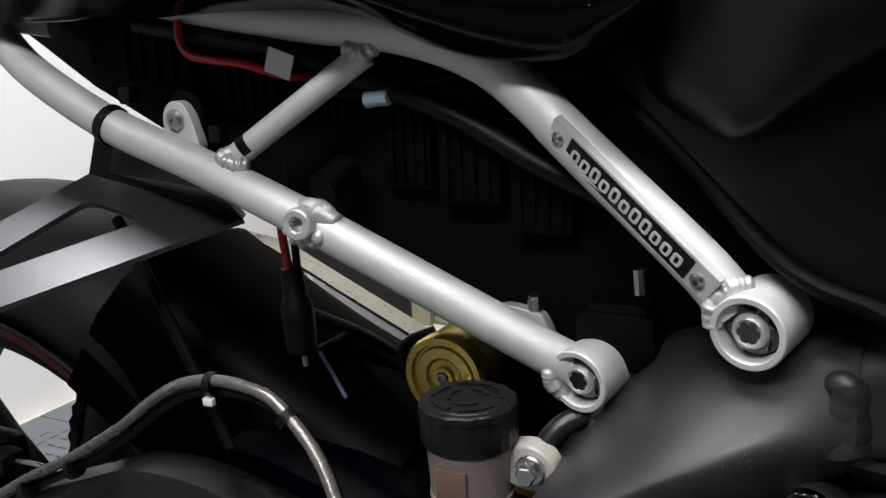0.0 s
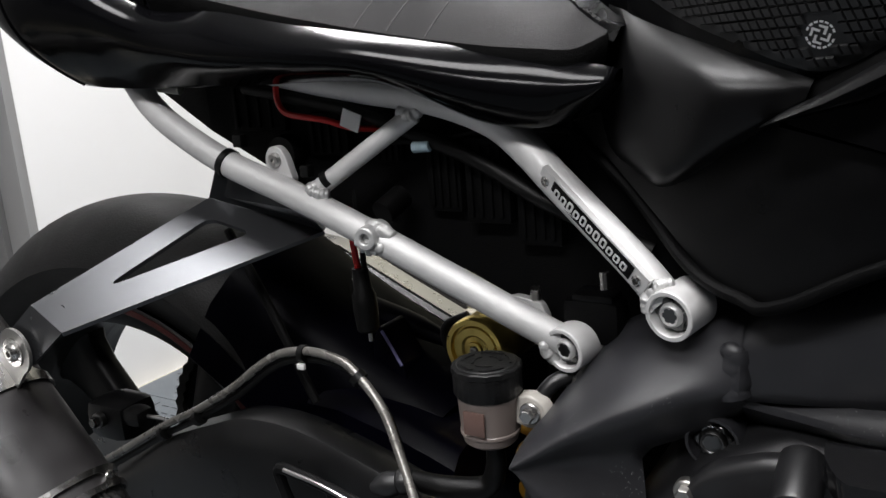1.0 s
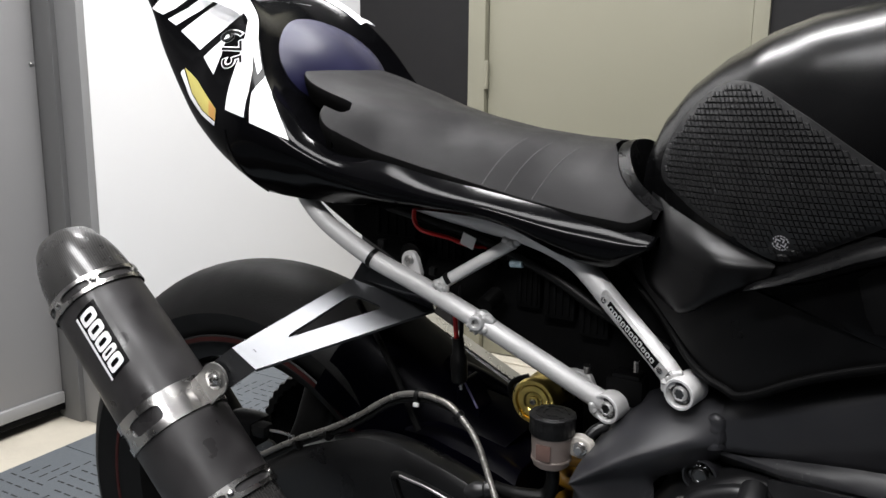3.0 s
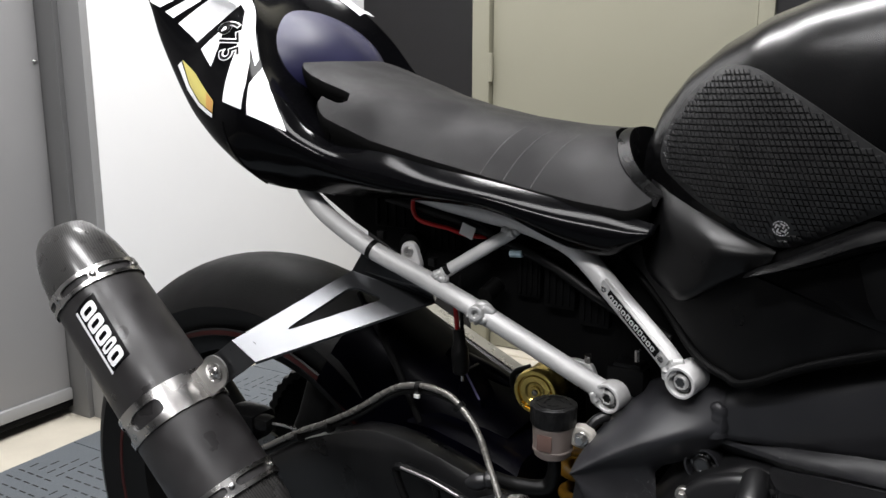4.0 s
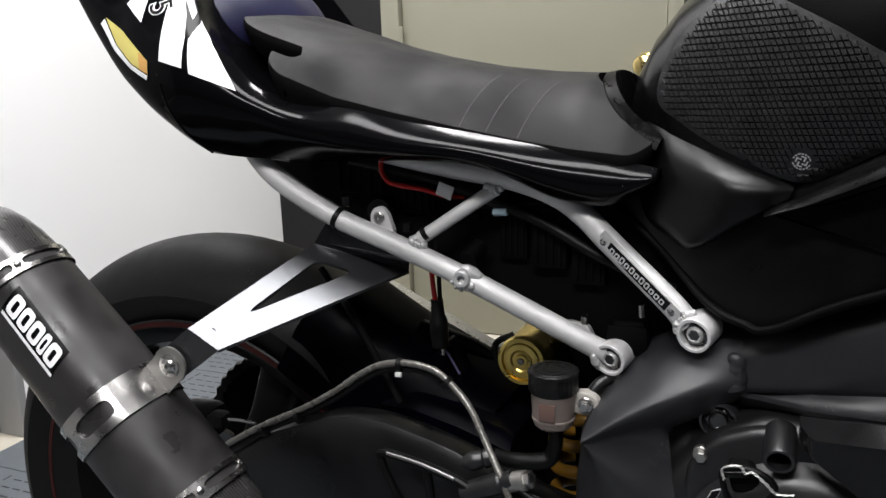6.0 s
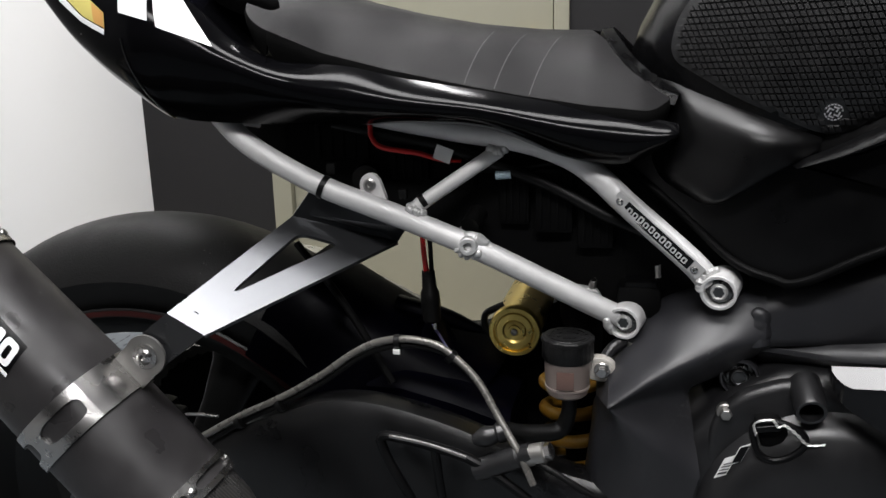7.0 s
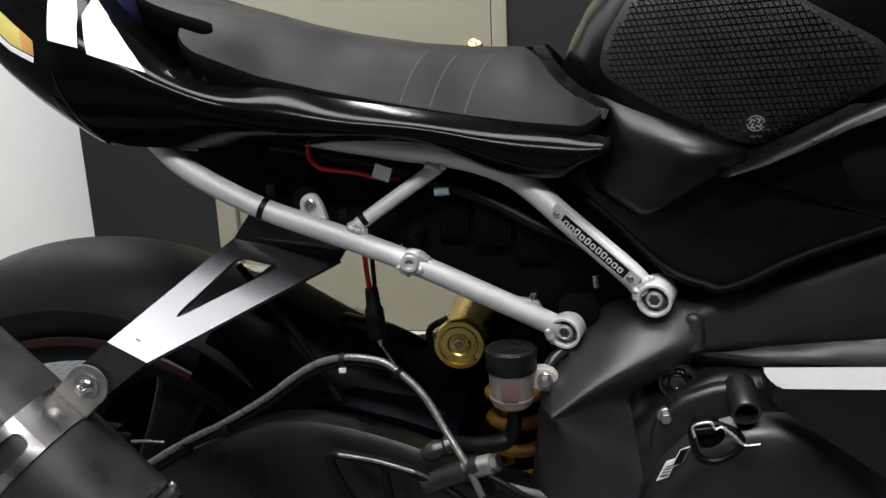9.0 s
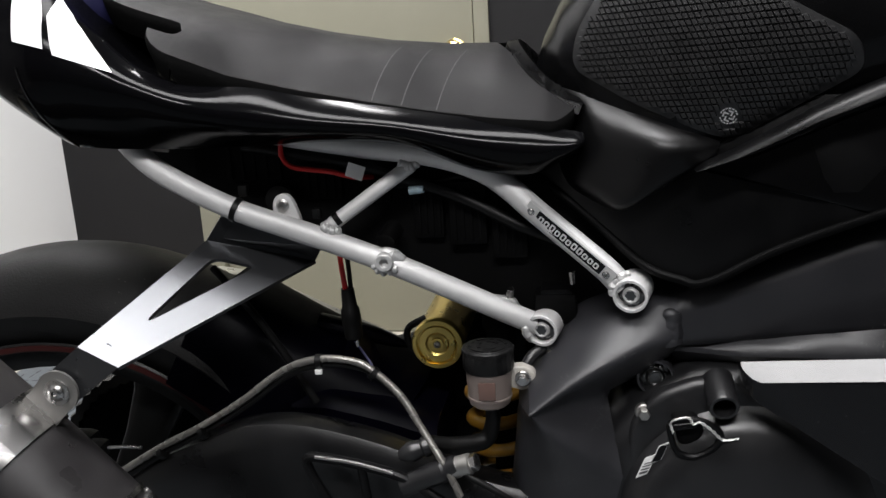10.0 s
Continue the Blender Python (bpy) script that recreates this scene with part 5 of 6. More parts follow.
# rounded cowl behind the seat
bm = bmesh.new()
bmesh.ops.create_uvsphere(bm, u_segments=40, v_segments=24, radius=1, matrix=Matrix.Translation((-0.430, 0.0, 0.934)) @ Matrix.Rotation(radians(24), 4, "Y") @ Matrix.Diagonal((0.094, 0.120, 0.058, 1)))
part("rear_hump", bm, INDIGO, tailthing, "dark indigo hump behind the seat")
bm = bmesh.new()
rows = []
for u in np.linspace(0, 1, 15):
    a_ = math.pi * (0.04 + 0.92 * u)
    y = -0.122 * math.cos(a_)
    h = math.sin(a_) ** 0.7
    x0 = -0.398 - 0.050 * h
    z0 = 0.985 + 0.022 * h
    rows.append([(x0, y, z0), (x0 - 0.012, y * 1.02, z0 + 0.007), (x0 - 0.05, y * 0.98, z0 + 0.018), (x0 - 0.11, y * 0.86, z0 + 0.040), (x0 - 0.18, y * 0.72, z0 + 0.075)])
skin(bm, rows, closed=False, caps=False)
bmesh.ops.solidify(bm, geom=bm.faces[:], thickness=0.003)
part("cowl_top", bm, WHITEDECAL, tailthing, "white painted cowl top")
for y0, y1 in ((-0.085, -0.062), (0.055, 0.070)):
    bm = bmesh.new()
    rows = []
    for y in np.linspace(y0, y1, 4):
        h = max(0.0, 1 - (y / 0.122) ** 2) ** 0.35
        x0, z0 = -0.398 - 0.050 * h, 0.985 + 0.022 * h
        rows.append([(x0 + 0.002, y, z0 - 0.001), (x0 - 0.012, y * 1.02, z0 + 0.0085), (x0 - 0.05, y * 0.98, z0 + 0.0195), (x0 - 0.11, y * 0.86, z0 + 0.0415)])
    skin(bm, rows, closed=False, caps=False)
    part("cowl_stripe", bm, GLOSS, tailthing, "black stripe over the cowl")


SECTIONS = {}


def tail_section(x):
    if x not in SECTIONS:
        SECTIONS[x] = [tail_side(x, k / 16) for k in range(33)]
    return SECTIONS[x]


def side_w(x, z):
    """Half-width of the tail at this x and height."""
    sec = tail_section(round(x, 3))
    return interp(z, [q[1] for q in sec], [q[0] for q in sec])


def patch(name, outline, material, label="", lift=0.0008):
    """A painted patch on the near side inside this outline of (x, z) corners."""
    bm = bmesh.new()
    bm.faces.new([bm.verts.new((x, 0.0, z)) for x, z in outline])
    bmesh.ops.triangulate(bm, faces=bm.faces[:])
    bmesh.ops.subdivide_edges(bm, edges=bm.edges[:], cuts=5, use_grid_fill=True)
    for v in bm.verts:
        v.co = (v.co.x, -side_w(v.co.x, v.co.z) - lift, v.co.z + lift * 0.5)
    return part(name, bm, material, tailthing, label)


patch("white_panel", [(-0.392, 0.896), (-0.368, 0.889), (-0.372, 0.915), (-0.378, 0.935), (-0.389, 0.958), (-0.404, 0.984), (-0.420, 0.999), (-0.414, 0.986), (-0.406, 0.968), (-0.399, 0.945)], WHITEDECAL, "white panel")
patch("white_panel", [(-0.361, 0.884), (-0.320, 0.868), (-0.335, 0.887), (-0.350, 0.906), (-0.366, 0.930), (-0.369, 0.914)], WHITEDECAL, "white panel")
patch("white_panel", [(-0.445, 0.948), (-0.437, 0.942), (-0.421, 0.930), (-0.422, 0.950), (-0.427, 0.970)], WHITEDECAL, "white panel")
patch("white_stripe", [(-0.488, 0.975), (-0.454, 0.955), (-0.435, 0.977), (-0.421, 0.999), (-0.431, 1.009), (-0.450, 1.016), (-0.468, 0.999)], WHITEDECAL, "white stripe")
patch("white_stripe", [(-0.510, 0.988), (-0.497, 0.981), (-0.476, 0.999), (-0.460, 1.018), (-0.474, 1.028), (-0.494, 1.000)], WHITEDECAL, "white stripe")
patch("white_stripe", [(-0.535, 1.000), (-0.518, 0.993), (-0.507, 1.000), (-0.486, 1.030), (-0.505, 1.042)], WHITEDECAL, "white stripe")
patch("yellow_flash", [(-0.466, 0.937), (-0.447, 0.912), (-0.425, 0.894), (-0.404, 0.884), (-0.405, 0.896), (-0.440, 0.923)], YELLOW, "yellow flash")
patch("orange_flash", [(-0.417, 0.9045), (-0.414, 0.889), (-0.404, 0.884), (-0.405, 0.896)], ORANGE, "orange end of the flash", 0.0012)
patch("white_pinstripe", [(-0.470, 0.931), (-0.449, 0.906), (-0.426, 0.889), (-0.405, 0.879), (-0.404, 0.883), (-0.425, 0.893), (-0.447, 0.911), (-0.466, 0.935)], WHITEDECAL, "white pinstripe", 0.0014)

# white rim along the opening behind the seat
bm = bmesh.new()
rows = []
for x in np.linspace(-0.372, -0.430, 16):
    row = []
    for u in np.linspace(1.90, 1.99, 4):
        w, z = tail_side_smooth(x, u)
        row.append((x, -w - 0.0009, z + 0.0006))
    rows.append(row)
skin(bm, rows, closed=False, caps=False)
part("white_rim", bm, WHITEDECAL, tailthing, "white rim of the opening")
bm = bmesh.new()
rows = []
for x in np.linspace(-0.408, -0.500, 16):
    row = []
    for u in np.linspace(1.72, 2.0, 4):
        w, z = tail_side_smooth(x, u)
        row.append((x, w + 0.0009, z + 0.0006))
    w, z = tail_side_smooth(x, 2.0)
    rows.append(row + [(x, w - 0.006, z - 0.0008), (x, w - 0.012, z - 0.0030)])
skin(bm, rows, closed=False, caps=False)
part("white_rim", bm, WHITEDECAL, tailthing, "white rim of the opening")

# the number on the tail
def digits(name, body, size, thick, spread, material):
    txt = bpy.data.curves.new(name, "FONT")
    txt.body, txt.size, txt.extrude, txt.offset, txt.align_x, txt.align_y = body, size, thick, spread, "CENTER", "CENTER"
    txt.space_character = 1.12
    tmp = new(name + "_text", txt)
    bpy.context.view_layer.update()
    me = bpy.data.meshes.new_from_object(tmp.evaluated_get(bpy.context.evaluated_depsgraph_get()))
    bpy.data.objects.remove(tmp)
    me.materials.clear()
    me.materials.append(material)
    ob = new(name, me)
    ob.parent = tailthing
    return ob


wn = [side_w(-0.4095, z) for z in (0.940, 0.958, 0.976)]
nvv = Vector((0.10, -1.0, (wn[0] - wn[2]) / 0.036)).normalized()
runv = Vector((0.013, 0, -0.039))
runv = (runv - nvv * runv.dot(nvv)).normalized()
yv = nvv.cross(runv)
for name, spread, lift, material, label in (("number", 0.0012, 0.0012, WHITEDECAL, "white outlined number 675"), ("number_core", -0.0001, 0.0020, GLOSS, "black core of the digits")):
    num = digits(name, "675", 0.029, 0.0003, spread, material)
    num["label"] = label
    turn_ = Matrix.Translation(Vector((-0.4145, -wn[1], 0.957))) @ Matrix((runv, yv, nvv)).transposed().to_4x4() @ Matrix.Diagonal((1.18, 1.12, 1, 1))
    for v in num.data.vertices:
        q = turn_ @ v.co
        v.co = (q.x, -side_w(q.x, q.z) - lift - v.co.z, q.z)

# seam where the rear section joins
bar("seam", [(-0.390 + 0.011 * (1 - k / 8), -tail_side(-0.390 + 0.011 * (1 - k / 8), k / 8)[0] - 0.0004, tail_side(-0.390 + 0.011 * (1 - k / 8), k / 8)[1]) for k in range(9)], 0.0009, GLOSS, tailthing, sides=8)

# -- seat
SEATX = [0.030, 0.010, -0.030, -0.080, -0.135, -0.190, -0.240, -0.282, -0.310, -0.345, -0.380]
SEATW = [0.118, 0.124, 0.124, 0.119, 0.116, 0.120, 0.131, 0.141, 0.144, 0.146, 0.147]
SEATE = [0.811, 0.814, 0.818, 0.825, 0.835, 0.847, 0.861, 0.880, 0.892, 0.903, 0.912]  # edge
SEATC = [0.850, 0.860, 0.872, 0.874, 0.880, 0.890, 0.902, 0.915, 0.923, 0.935, 0.944]  # crown


def seat_of(x, table):
    return interp(x, SEATX[::-1], table[::-1])


def seat_slab(x0, x1, ya, yb, n, m):
    """A grid of top points between two edges; ya, yb are functions of x in parts of the half-width."""
    rows = []
    for i in range(n + 1):
        x = x0 + (x1 - x0) * i / n
        w, e, c = seat_of(x, SEATW), seat_of(x, SEATE), seat_of(x, SEATC)
        row = []
        for j in range(m + 1):
            v = ya(x) + (yb(x) - ya(x)) * j / m
            y = v * w
            drop = abs(v) ** 2.6
            z = c + (e - c) * drop
            row.append((x, y, z))
        rows.append(row)
    return rows


NOSE, BACK = -0.036, -0.282


def nose_cut(x):
    return 0.0 if x <= NOSE else min(0.86, 0.84 * math.sqrt((x - NOSE) / 0.066))


bm = bmesh.new()
edge_bm = bmesh.new()


def seat_piece(rows):
    """Top sheet with a rounded edge, and the dark foam side beneath."""
    top = skin(bm, rows, closed=False, caps=False)
    border = [r[0] for r in rows] + rows[-1][1:] + [r[-1] for r in rows[-2::-1]] + rows[0][-2:0:-1]
    a_ = [Vector(p) for p in border]
    mid = sum(a_, Vector()) / len(a_)
    levels = []
    for inset, d in ((0.0, 0.0), (-0.0012, 0.0025), (-0.001, 0.008), (0.002, 0.016), (0.006, 0.024)):
        levels.append([p - Vector((0, 0, d)) + (mid - p).normalized() * inset for p in a_])
    skin(edge_bm, levels, closed=True, caps=False)


# the two nose arms, the full width, the rounded rear corners and the narrower tongue under the hump
def lobe_out(x):
    return 0.82 + 0.18 * math.sqrt(max(0.0, 1 - ((BACK - x) / 0.024) ** 2))


def lobe_in(x):
    return 0.76 + 0.08 * math.sqrt(max(0.0, 1 - max(0.0, 1 - (BACK - x) / 0.010) ** 2))


def tongue(x):
    t = (BACK - x) / 0.098
    return (0.76 - 0.10 * math.sqrt(max(0.0, 1 - max(0.0, 1 - (BACK - x) / 0.010) ** 2))) * math.sqrt(max(0.0, 1 - t ** 5)) + 0.02


for s in (-1, 1):
    seat_piece(seat_slab(0.030, NOSE, lambda x: s * max(0.001, nose_cut(x)), lambda x: s * (1 - 0.10 * max(0, (x - 0.012) / 0.018) ** 2), 14, 12))
    seat_piece(seat_slab(BACK, -0.3058, lambda x: s * lobe_in(x), lambda x: s * lobe_out(x), 10, 5))
seat_piece(seat_slab(NOSE, BACK, lambda x: -1.0, lambda x: 1.0, 30, 24))
seat_piece(seat_slab(BACK, -0.3798, lambda x: -tongue(x), lambda x: tongue(x), 16, 14))
seat = part("seat", bmesh.new(), FOAM, bike, "thin dark grey neoprene race seat with scuffs")
merge_main(seat, part("cover", bm, FOAM, seat))
part("foam_side", edge_bm, FOAMEDGE, seat, "black foam edge")
for x0, tilt in ((-0.128, 0.022), (-0.104, 0.026), (-0.076, 0.03)):
    pts = []
    for v in np.linspace(-0.99, -0.40, 10):
        x = x0 + tilt * (v + 1)
        w, e, c = seat_of(x, SEATW), seat_of(x, SEATE), seat_of(x, SEATC)
        pts.append((x, v * w, c + (e - c) * abs(v) ** 2.6 - 0.0002))
    bar("seam", pts, 0.0005, SEAMGREY, seat, sides=6, n=2)

# dark sheet added in the seat nose cut-out to hide the shell's bright reflection
bm = bmesh.new()
skin(bm, [[(x, y, z) for y in (-0.112, -0.06, 0.0, 0.06, 0.112)] for x, z in ((-0.045, 0.812), (-0.005, 0.806), (0.020, 0.802), (0.0375, 0.799))], closed=False, caps=False)
bmesh.ops.solidify(bm, geom=bm.faces[:], thickness=-0.008)
part("nose_cover", bm, FOAMEDGE, seat, "black sheet added under the seat nose to hide a reflection")

# -- fuel tank: sections across
TANK = [  # x, half-width, top z, bottom z, height of the widest line
    (-0.002, 0.030, 0.852, 0.772, 0.825), (0.006, 0.055, 0.876, 0.765, 0.828), (0.020, 0.076, 0.903, 0.757, 0.832), (0.042, 0.098, 0.930, 0.748, 0.838),
    (0.070, 0.117, 0.953, 0.742, 0.842), (0.105, 0.136, 0.974, 0.760, 0.846), (0.140, 0.148, 0.988, 0.778, 0.850), (0.200, 0.163, 1.003, 0.804, 0.860),
    (0.270, 0.180, 1.016, 0.822, 0.880), (0.350, 0.178, 1.012, 0.83, 0.885), (0.43, 0.165, 0.99, 0.83, 0.885)]
KX = [r[0] for r in TANK]


def tank_at(x):
    return [interp(x, KX, [r[k] for r in TANK]) for k in range(1, 5)]


def tank_point(x, a):
    """a: 0 at the top middle, 90 at the widest line, 180 at the bottom middle (degrees), near side."""
    w, zt, zb, zw = tank_at(x)
    s, c = math.sin(radians(a)), math.cos(radians(a))
    e = 0.72
    y = w * math.copysign(abs(s) ** e, s)
    z = zw + ((zt - zw) if c > 0 else (zw - zb)) * math.copysign(abs(c) ** (0.80 if c > 0 else 0.9), c)
    if c < 0:
        y = w * (1 - 0.05 * (zw - z) / (zw - zb)) * min(1, abs(s) ** 0.18)
    return Vector((x, -y, z))


tank = part("fuel_tank", bmesh.new(), TANKPAINT, bike, "satin black fuel tank with a rubber knee pad")
bm = bmesh.new()
rings = []
for x in [q[0] for q in spline([(k, 0) for k in KX], 4)]:
    half = [tank_point(x, a) for a in np.linspace(0, 180, 37)]
    ring = half + [Vector((p.x, -p.y, p.z)) for p in half[-2:0:-1]]
    rings.append(ring)
skin(bm, rings)
merge_main(tank, part("shell", bm, TANKPAINT, tank))


def tank_surface(x, z, lift=0.0):
    """The near side of the tank at this x and z."""
    w, zt, zb, zw = tank_at(x)
    lo_, hi_ = 1.0, 179.0
    for _ in range(30):
        mid = (lo_ + hi_) / 2
        if tank_point(x, mid).z > z:
            lo_ = mid
        else:
            hi_ = mid
    p = tank_point(x, lo_)
    q, r = tank_point(min(x + 0.002, 0.43), lo_), tank_point(x, min(lo_ + 1, 179))
    nrm = (q - p).cross(r - p)
    nrm = nrm.normalized() if nrm.length else Vector((0, -1, 0))
    if nrm.y > 0:
        nrm = -nrm
    return p + nrm * lift, nrm


PAD = rounded([(x + 0.004, z + 0.005) for x, z in [(0.026, 0.846), (0.030, 0.872), (0.050, 0.905), (0.078, 0.927), (0.104, 0.927), (0.150, 0.902), (0.215, 0.862), (0.222, 0.840), (0.150, 0.797), (0.136, 0.793), (0.120, 0.798), (0.070, 0.820)]], 0.012, 5)


def inside(x, z, poly):
    hit = False
    for i in range(len(poly)):
        (x1, z1), (x2, z2) = poly[i - 1], poly[i]
        if (z1 > z) != (z2 > z) and x < (x2 - x1) * (z - z1) / (z2 - z1) + x1:
            hit = not hit
    return hit


# the pad's sheet
bm = bmesh.new()
cx, cz = 0.115, 0.862
shells = []
for k in np.linspace(0.02, 1.0, 10):
    shells.append([tank_surface(cx + (x - cx) * k, cz + (z - cz) * k, 0.0016)[0] for x, z in PAD])
shells.append([tank_surface(cx + (x - cx) * 1.012, cz + (z - cz) * 1.012, -0.001)[0] for x, z in PAD])
skin(bm, shells)
pad = part("knee_pad", bm, PADRUBBER, tank, "black rubber knee pad with raised studs")
# studs in slanting rows
bm = bmesh.new()
ux, uz = Vector((1.0, 0.05)).normalized(), Vector((-0.42, 0.91)).normalized()
PITCH = 0.0050
for i in range(-52, 53):
    for j in range(-32, 33):
        x = 0.12 + ux.x * i * PITCH * 0.80 + uz.x * j * PITCH
        z = 0.858 + ux.y * i * PITCH * 0.80 + uz.y * j * PITCH
        mx, mz = cx + (x - cx) * 1.06, cz + (z - cz) * 1.06
        if not inside(mx, mz, PAD) or math.hypot(x - 0.141, z - 0.815) < 0.0088:
            continue
        base_, top_ = [], []
        for du, dv in ((-1, -1), (1, -1), (1, 1), (-1, 1)):
            for k, (sc, lift, out_) in enumerate(((0.48, 0.0014, base_), (0.36, 0.0032, top_))):
                qx = x + ux.x * du * PITCH * sc * 0.80 + uz.x * dv * PITCH * sc
                qz = z + ux.y * du * PITCH * sc * 0.80 + uz.y * dv * PITCH * sc
                out_.append(bm.verts.new(tank_surface(qx, qz, lift)[0]))
        bm.faces.new(top_)
        for k in range(4):
            bm.faces.new((base_[k], base_[(k + 1) % 4], top_[(k + 1) % 4], top_[k]))
part("stud_field", bm, PADRUBBER, pad, "rows of raised rubber studs", smooth=False)["kind"] = "stuff"
# round emblem: plain ring and a four-armed mark
p, nrm = tank_surface(0.141, 0.815, 0.0024)
bm = bmesh.new()
a_, u_, v_ = frame_of(nrm)
for k in range(16):
    if k % 8 == 0:
        continue
    for r0, r1 in ((0.0054, 0.0064),):
        t0, t1 = 2 * math.pi * k / 16, 2 * math.pi * (k + 0.72) / 16
        bm.faces.new([bm.verts.new(p + (u_ * math.cos(t) + v_ * math.sin(t)) * r) for t, r in ((t0, r0), (t1, r0), (t1, r1), (t0, r1))])
for k in range(4):
    t = math.pi / 2 * k + 0.4
    d_, e_ = u_ * math.cos(t) + v_ * math.sin(t), -u_ * math.sin(t) + v_ * math.cos(t)
    bm.faces.new([bm.verts.new(p + d_ * i + e_ * j) for i, j in ((0.0006, 0.0009), (0.0044, 0.0009), (0.0044, 0.0021), (0.0006, 0.0021))])
    bm.faces.new([bm.verts.new(p + d_ * i + e_ * j) for i, j in ((0.0032, -0.0018), (0.0043, -0.0018), (0.0043, 0.0009), (0.0032, 0.0009))])
bmesh.ops.solidify(bm, geom=bm.faces[:], thickness=0.0004)
part("emblem", bm, WHITEDECAL, pad, "small round white emblem", smooth=False)

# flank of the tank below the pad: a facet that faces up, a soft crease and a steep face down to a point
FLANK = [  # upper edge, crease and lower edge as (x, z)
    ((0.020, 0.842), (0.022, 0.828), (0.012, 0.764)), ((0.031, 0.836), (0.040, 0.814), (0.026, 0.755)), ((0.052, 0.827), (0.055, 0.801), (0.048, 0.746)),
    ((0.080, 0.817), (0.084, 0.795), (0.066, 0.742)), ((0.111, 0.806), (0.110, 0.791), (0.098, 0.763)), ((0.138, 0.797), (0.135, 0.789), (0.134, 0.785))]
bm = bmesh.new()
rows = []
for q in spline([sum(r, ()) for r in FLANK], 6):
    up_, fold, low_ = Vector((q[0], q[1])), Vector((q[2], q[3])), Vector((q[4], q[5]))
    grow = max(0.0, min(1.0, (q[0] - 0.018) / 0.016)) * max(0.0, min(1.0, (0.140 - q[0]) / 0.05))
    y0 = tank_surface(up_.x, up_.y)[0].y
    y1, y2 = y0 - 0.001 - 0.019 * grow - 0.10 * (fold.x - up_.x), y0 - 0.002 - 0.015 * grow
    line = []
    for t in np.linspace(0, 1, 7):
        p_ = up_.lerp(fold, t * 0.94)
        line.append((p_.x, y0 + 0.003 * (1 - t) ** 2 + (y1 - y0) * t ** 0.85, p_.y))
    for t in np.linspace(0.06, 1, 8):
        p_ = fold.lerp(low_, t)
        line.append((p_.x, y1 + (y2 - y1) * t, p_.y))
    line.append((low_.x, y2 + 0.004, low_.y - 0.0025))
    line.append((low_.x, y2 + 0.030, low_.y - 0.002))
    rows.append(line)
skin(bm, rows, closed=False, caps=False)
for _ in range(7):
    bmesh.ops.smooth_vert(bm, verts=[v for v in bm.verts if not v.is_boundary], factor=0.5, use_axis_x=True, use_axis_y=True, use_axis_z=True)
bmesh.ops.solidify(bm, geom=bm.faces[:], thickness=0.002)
part("tank_flank", bm, TANKPAINTLIT, tank, "satin black flank below the pad", angle=60)

# -- panel below the tank, with a raised rim
SIDE = rounded([(-0.006, 0.776), (0.001, 0.762), (0.039, 0.733), (0.080, 0.700), (0.108, 0.690), (0.130, 0.692), (0.200, 0.727), (0.42, 0.80), (0.42, 0.86), (0.2, 0.83), (0.06, 0.78)], 0.016, 5)


def side_y(x, z):
    return -interp(x, [-0.01, 0.04, 0.08, 0.13, 0.2, 0.42], [0.076, 0.090, 0.112, 0.138, 0.153, 0.165]) - 0.24 * max(0, min(0.065, 0.76 - z))


bm = bmesh.new()
outline_plate(bm, SIDE, 0.02, 0.003, lift=side_y)
panel = part("side_panel", bm, SATIN, bike, "satin black panel below the tank")
rim_pts = [(-0.004, 0.770), (0.001, 0.763), (0.039, 0.734), (0.080, 0.701), (0.108, 0.692), (0.130, 0.694), (0.200, 0.729), (0.42, 0.803)]
bar("rim", [(x, side_y(x, z) - 0.001, z) for x, z in rim_pts], 0.0042, MATTE, panel, "matte raised rim", sides=12, flat=0.8)
bm = bmesh.new()
outline_plate(bm, rounded([(0.120, 0.7755), (0.160, 0.787), (0.230, 0.818), (0.42, 0.86), (0.42, 0.70), (0.30, 0.725), (0.20, 0.754)], 0.004), 0.012, 0.002, base=-0.004, lift=side_y)
part("grey_wing", bm, TANKPAINT, panel, "satin grey-black wing panel")

bm = bmesh.new()
rings = []
for x, y, z, w in ((0.118, -0.152, 0.776, 0.001), (0.126, -0.157, 0.780, 0.003), (0.145, -0.163, 0.788, 0.0055), (0.170, -0.170, 0.801, 0.008), (0.196, -0.176, 0.815, 0.010), (0.222, -0.180, 0.826, 0.012), (0.30, -0.19, 0.856, 0.013), (0.42, -0.20, 0.90, 0.013)):
    rings.append([(x, y + 0.020, z + w * 0.5), (x, y + 0.006, z + w * 0.55), (x, y, z + w * 0.2), (x, y - 0.0015, z - w * 0.25), (x, y + 0.002, z - w * 0.55), (x, y + 0.022, z - w * 0.9)])
skin(bm, rings)
part("wing_ridge", bm, TANKPAINTLIT, panel, "raised ridge along the wing panel", angle=60)

# -- black inner parts under the seat
under = part("undertray", bmesh.new(), MATTE, bike, "matte black undertray with electrics")
bm = bmesh.new()
rings = []
for x, zb, zt, w in ((-0.36, 0.80, 0.83, 0.07), (-0.30, 0.768, 0.85, 0.078), (-0.22, 0.728, 0.86, 0.078), (-0.15, 0.700, 0.84, 0.074), (-0.08, 0.670, 0.83, 0.072), (0.0, 0.635, 0.82, 0.075), (0.06, 0.60, 0.80, 0.09), (0.12, 0.58, 0.78, 0.10)):
    rings.append([(x, -w, zb), (x, -w, zt), (x, w, zt), (x, w, zb)])
skin(bm, rings)
merge_main(under, part("tray", bm, MATTE, under, smooth=False))
rng = random.Random(5)
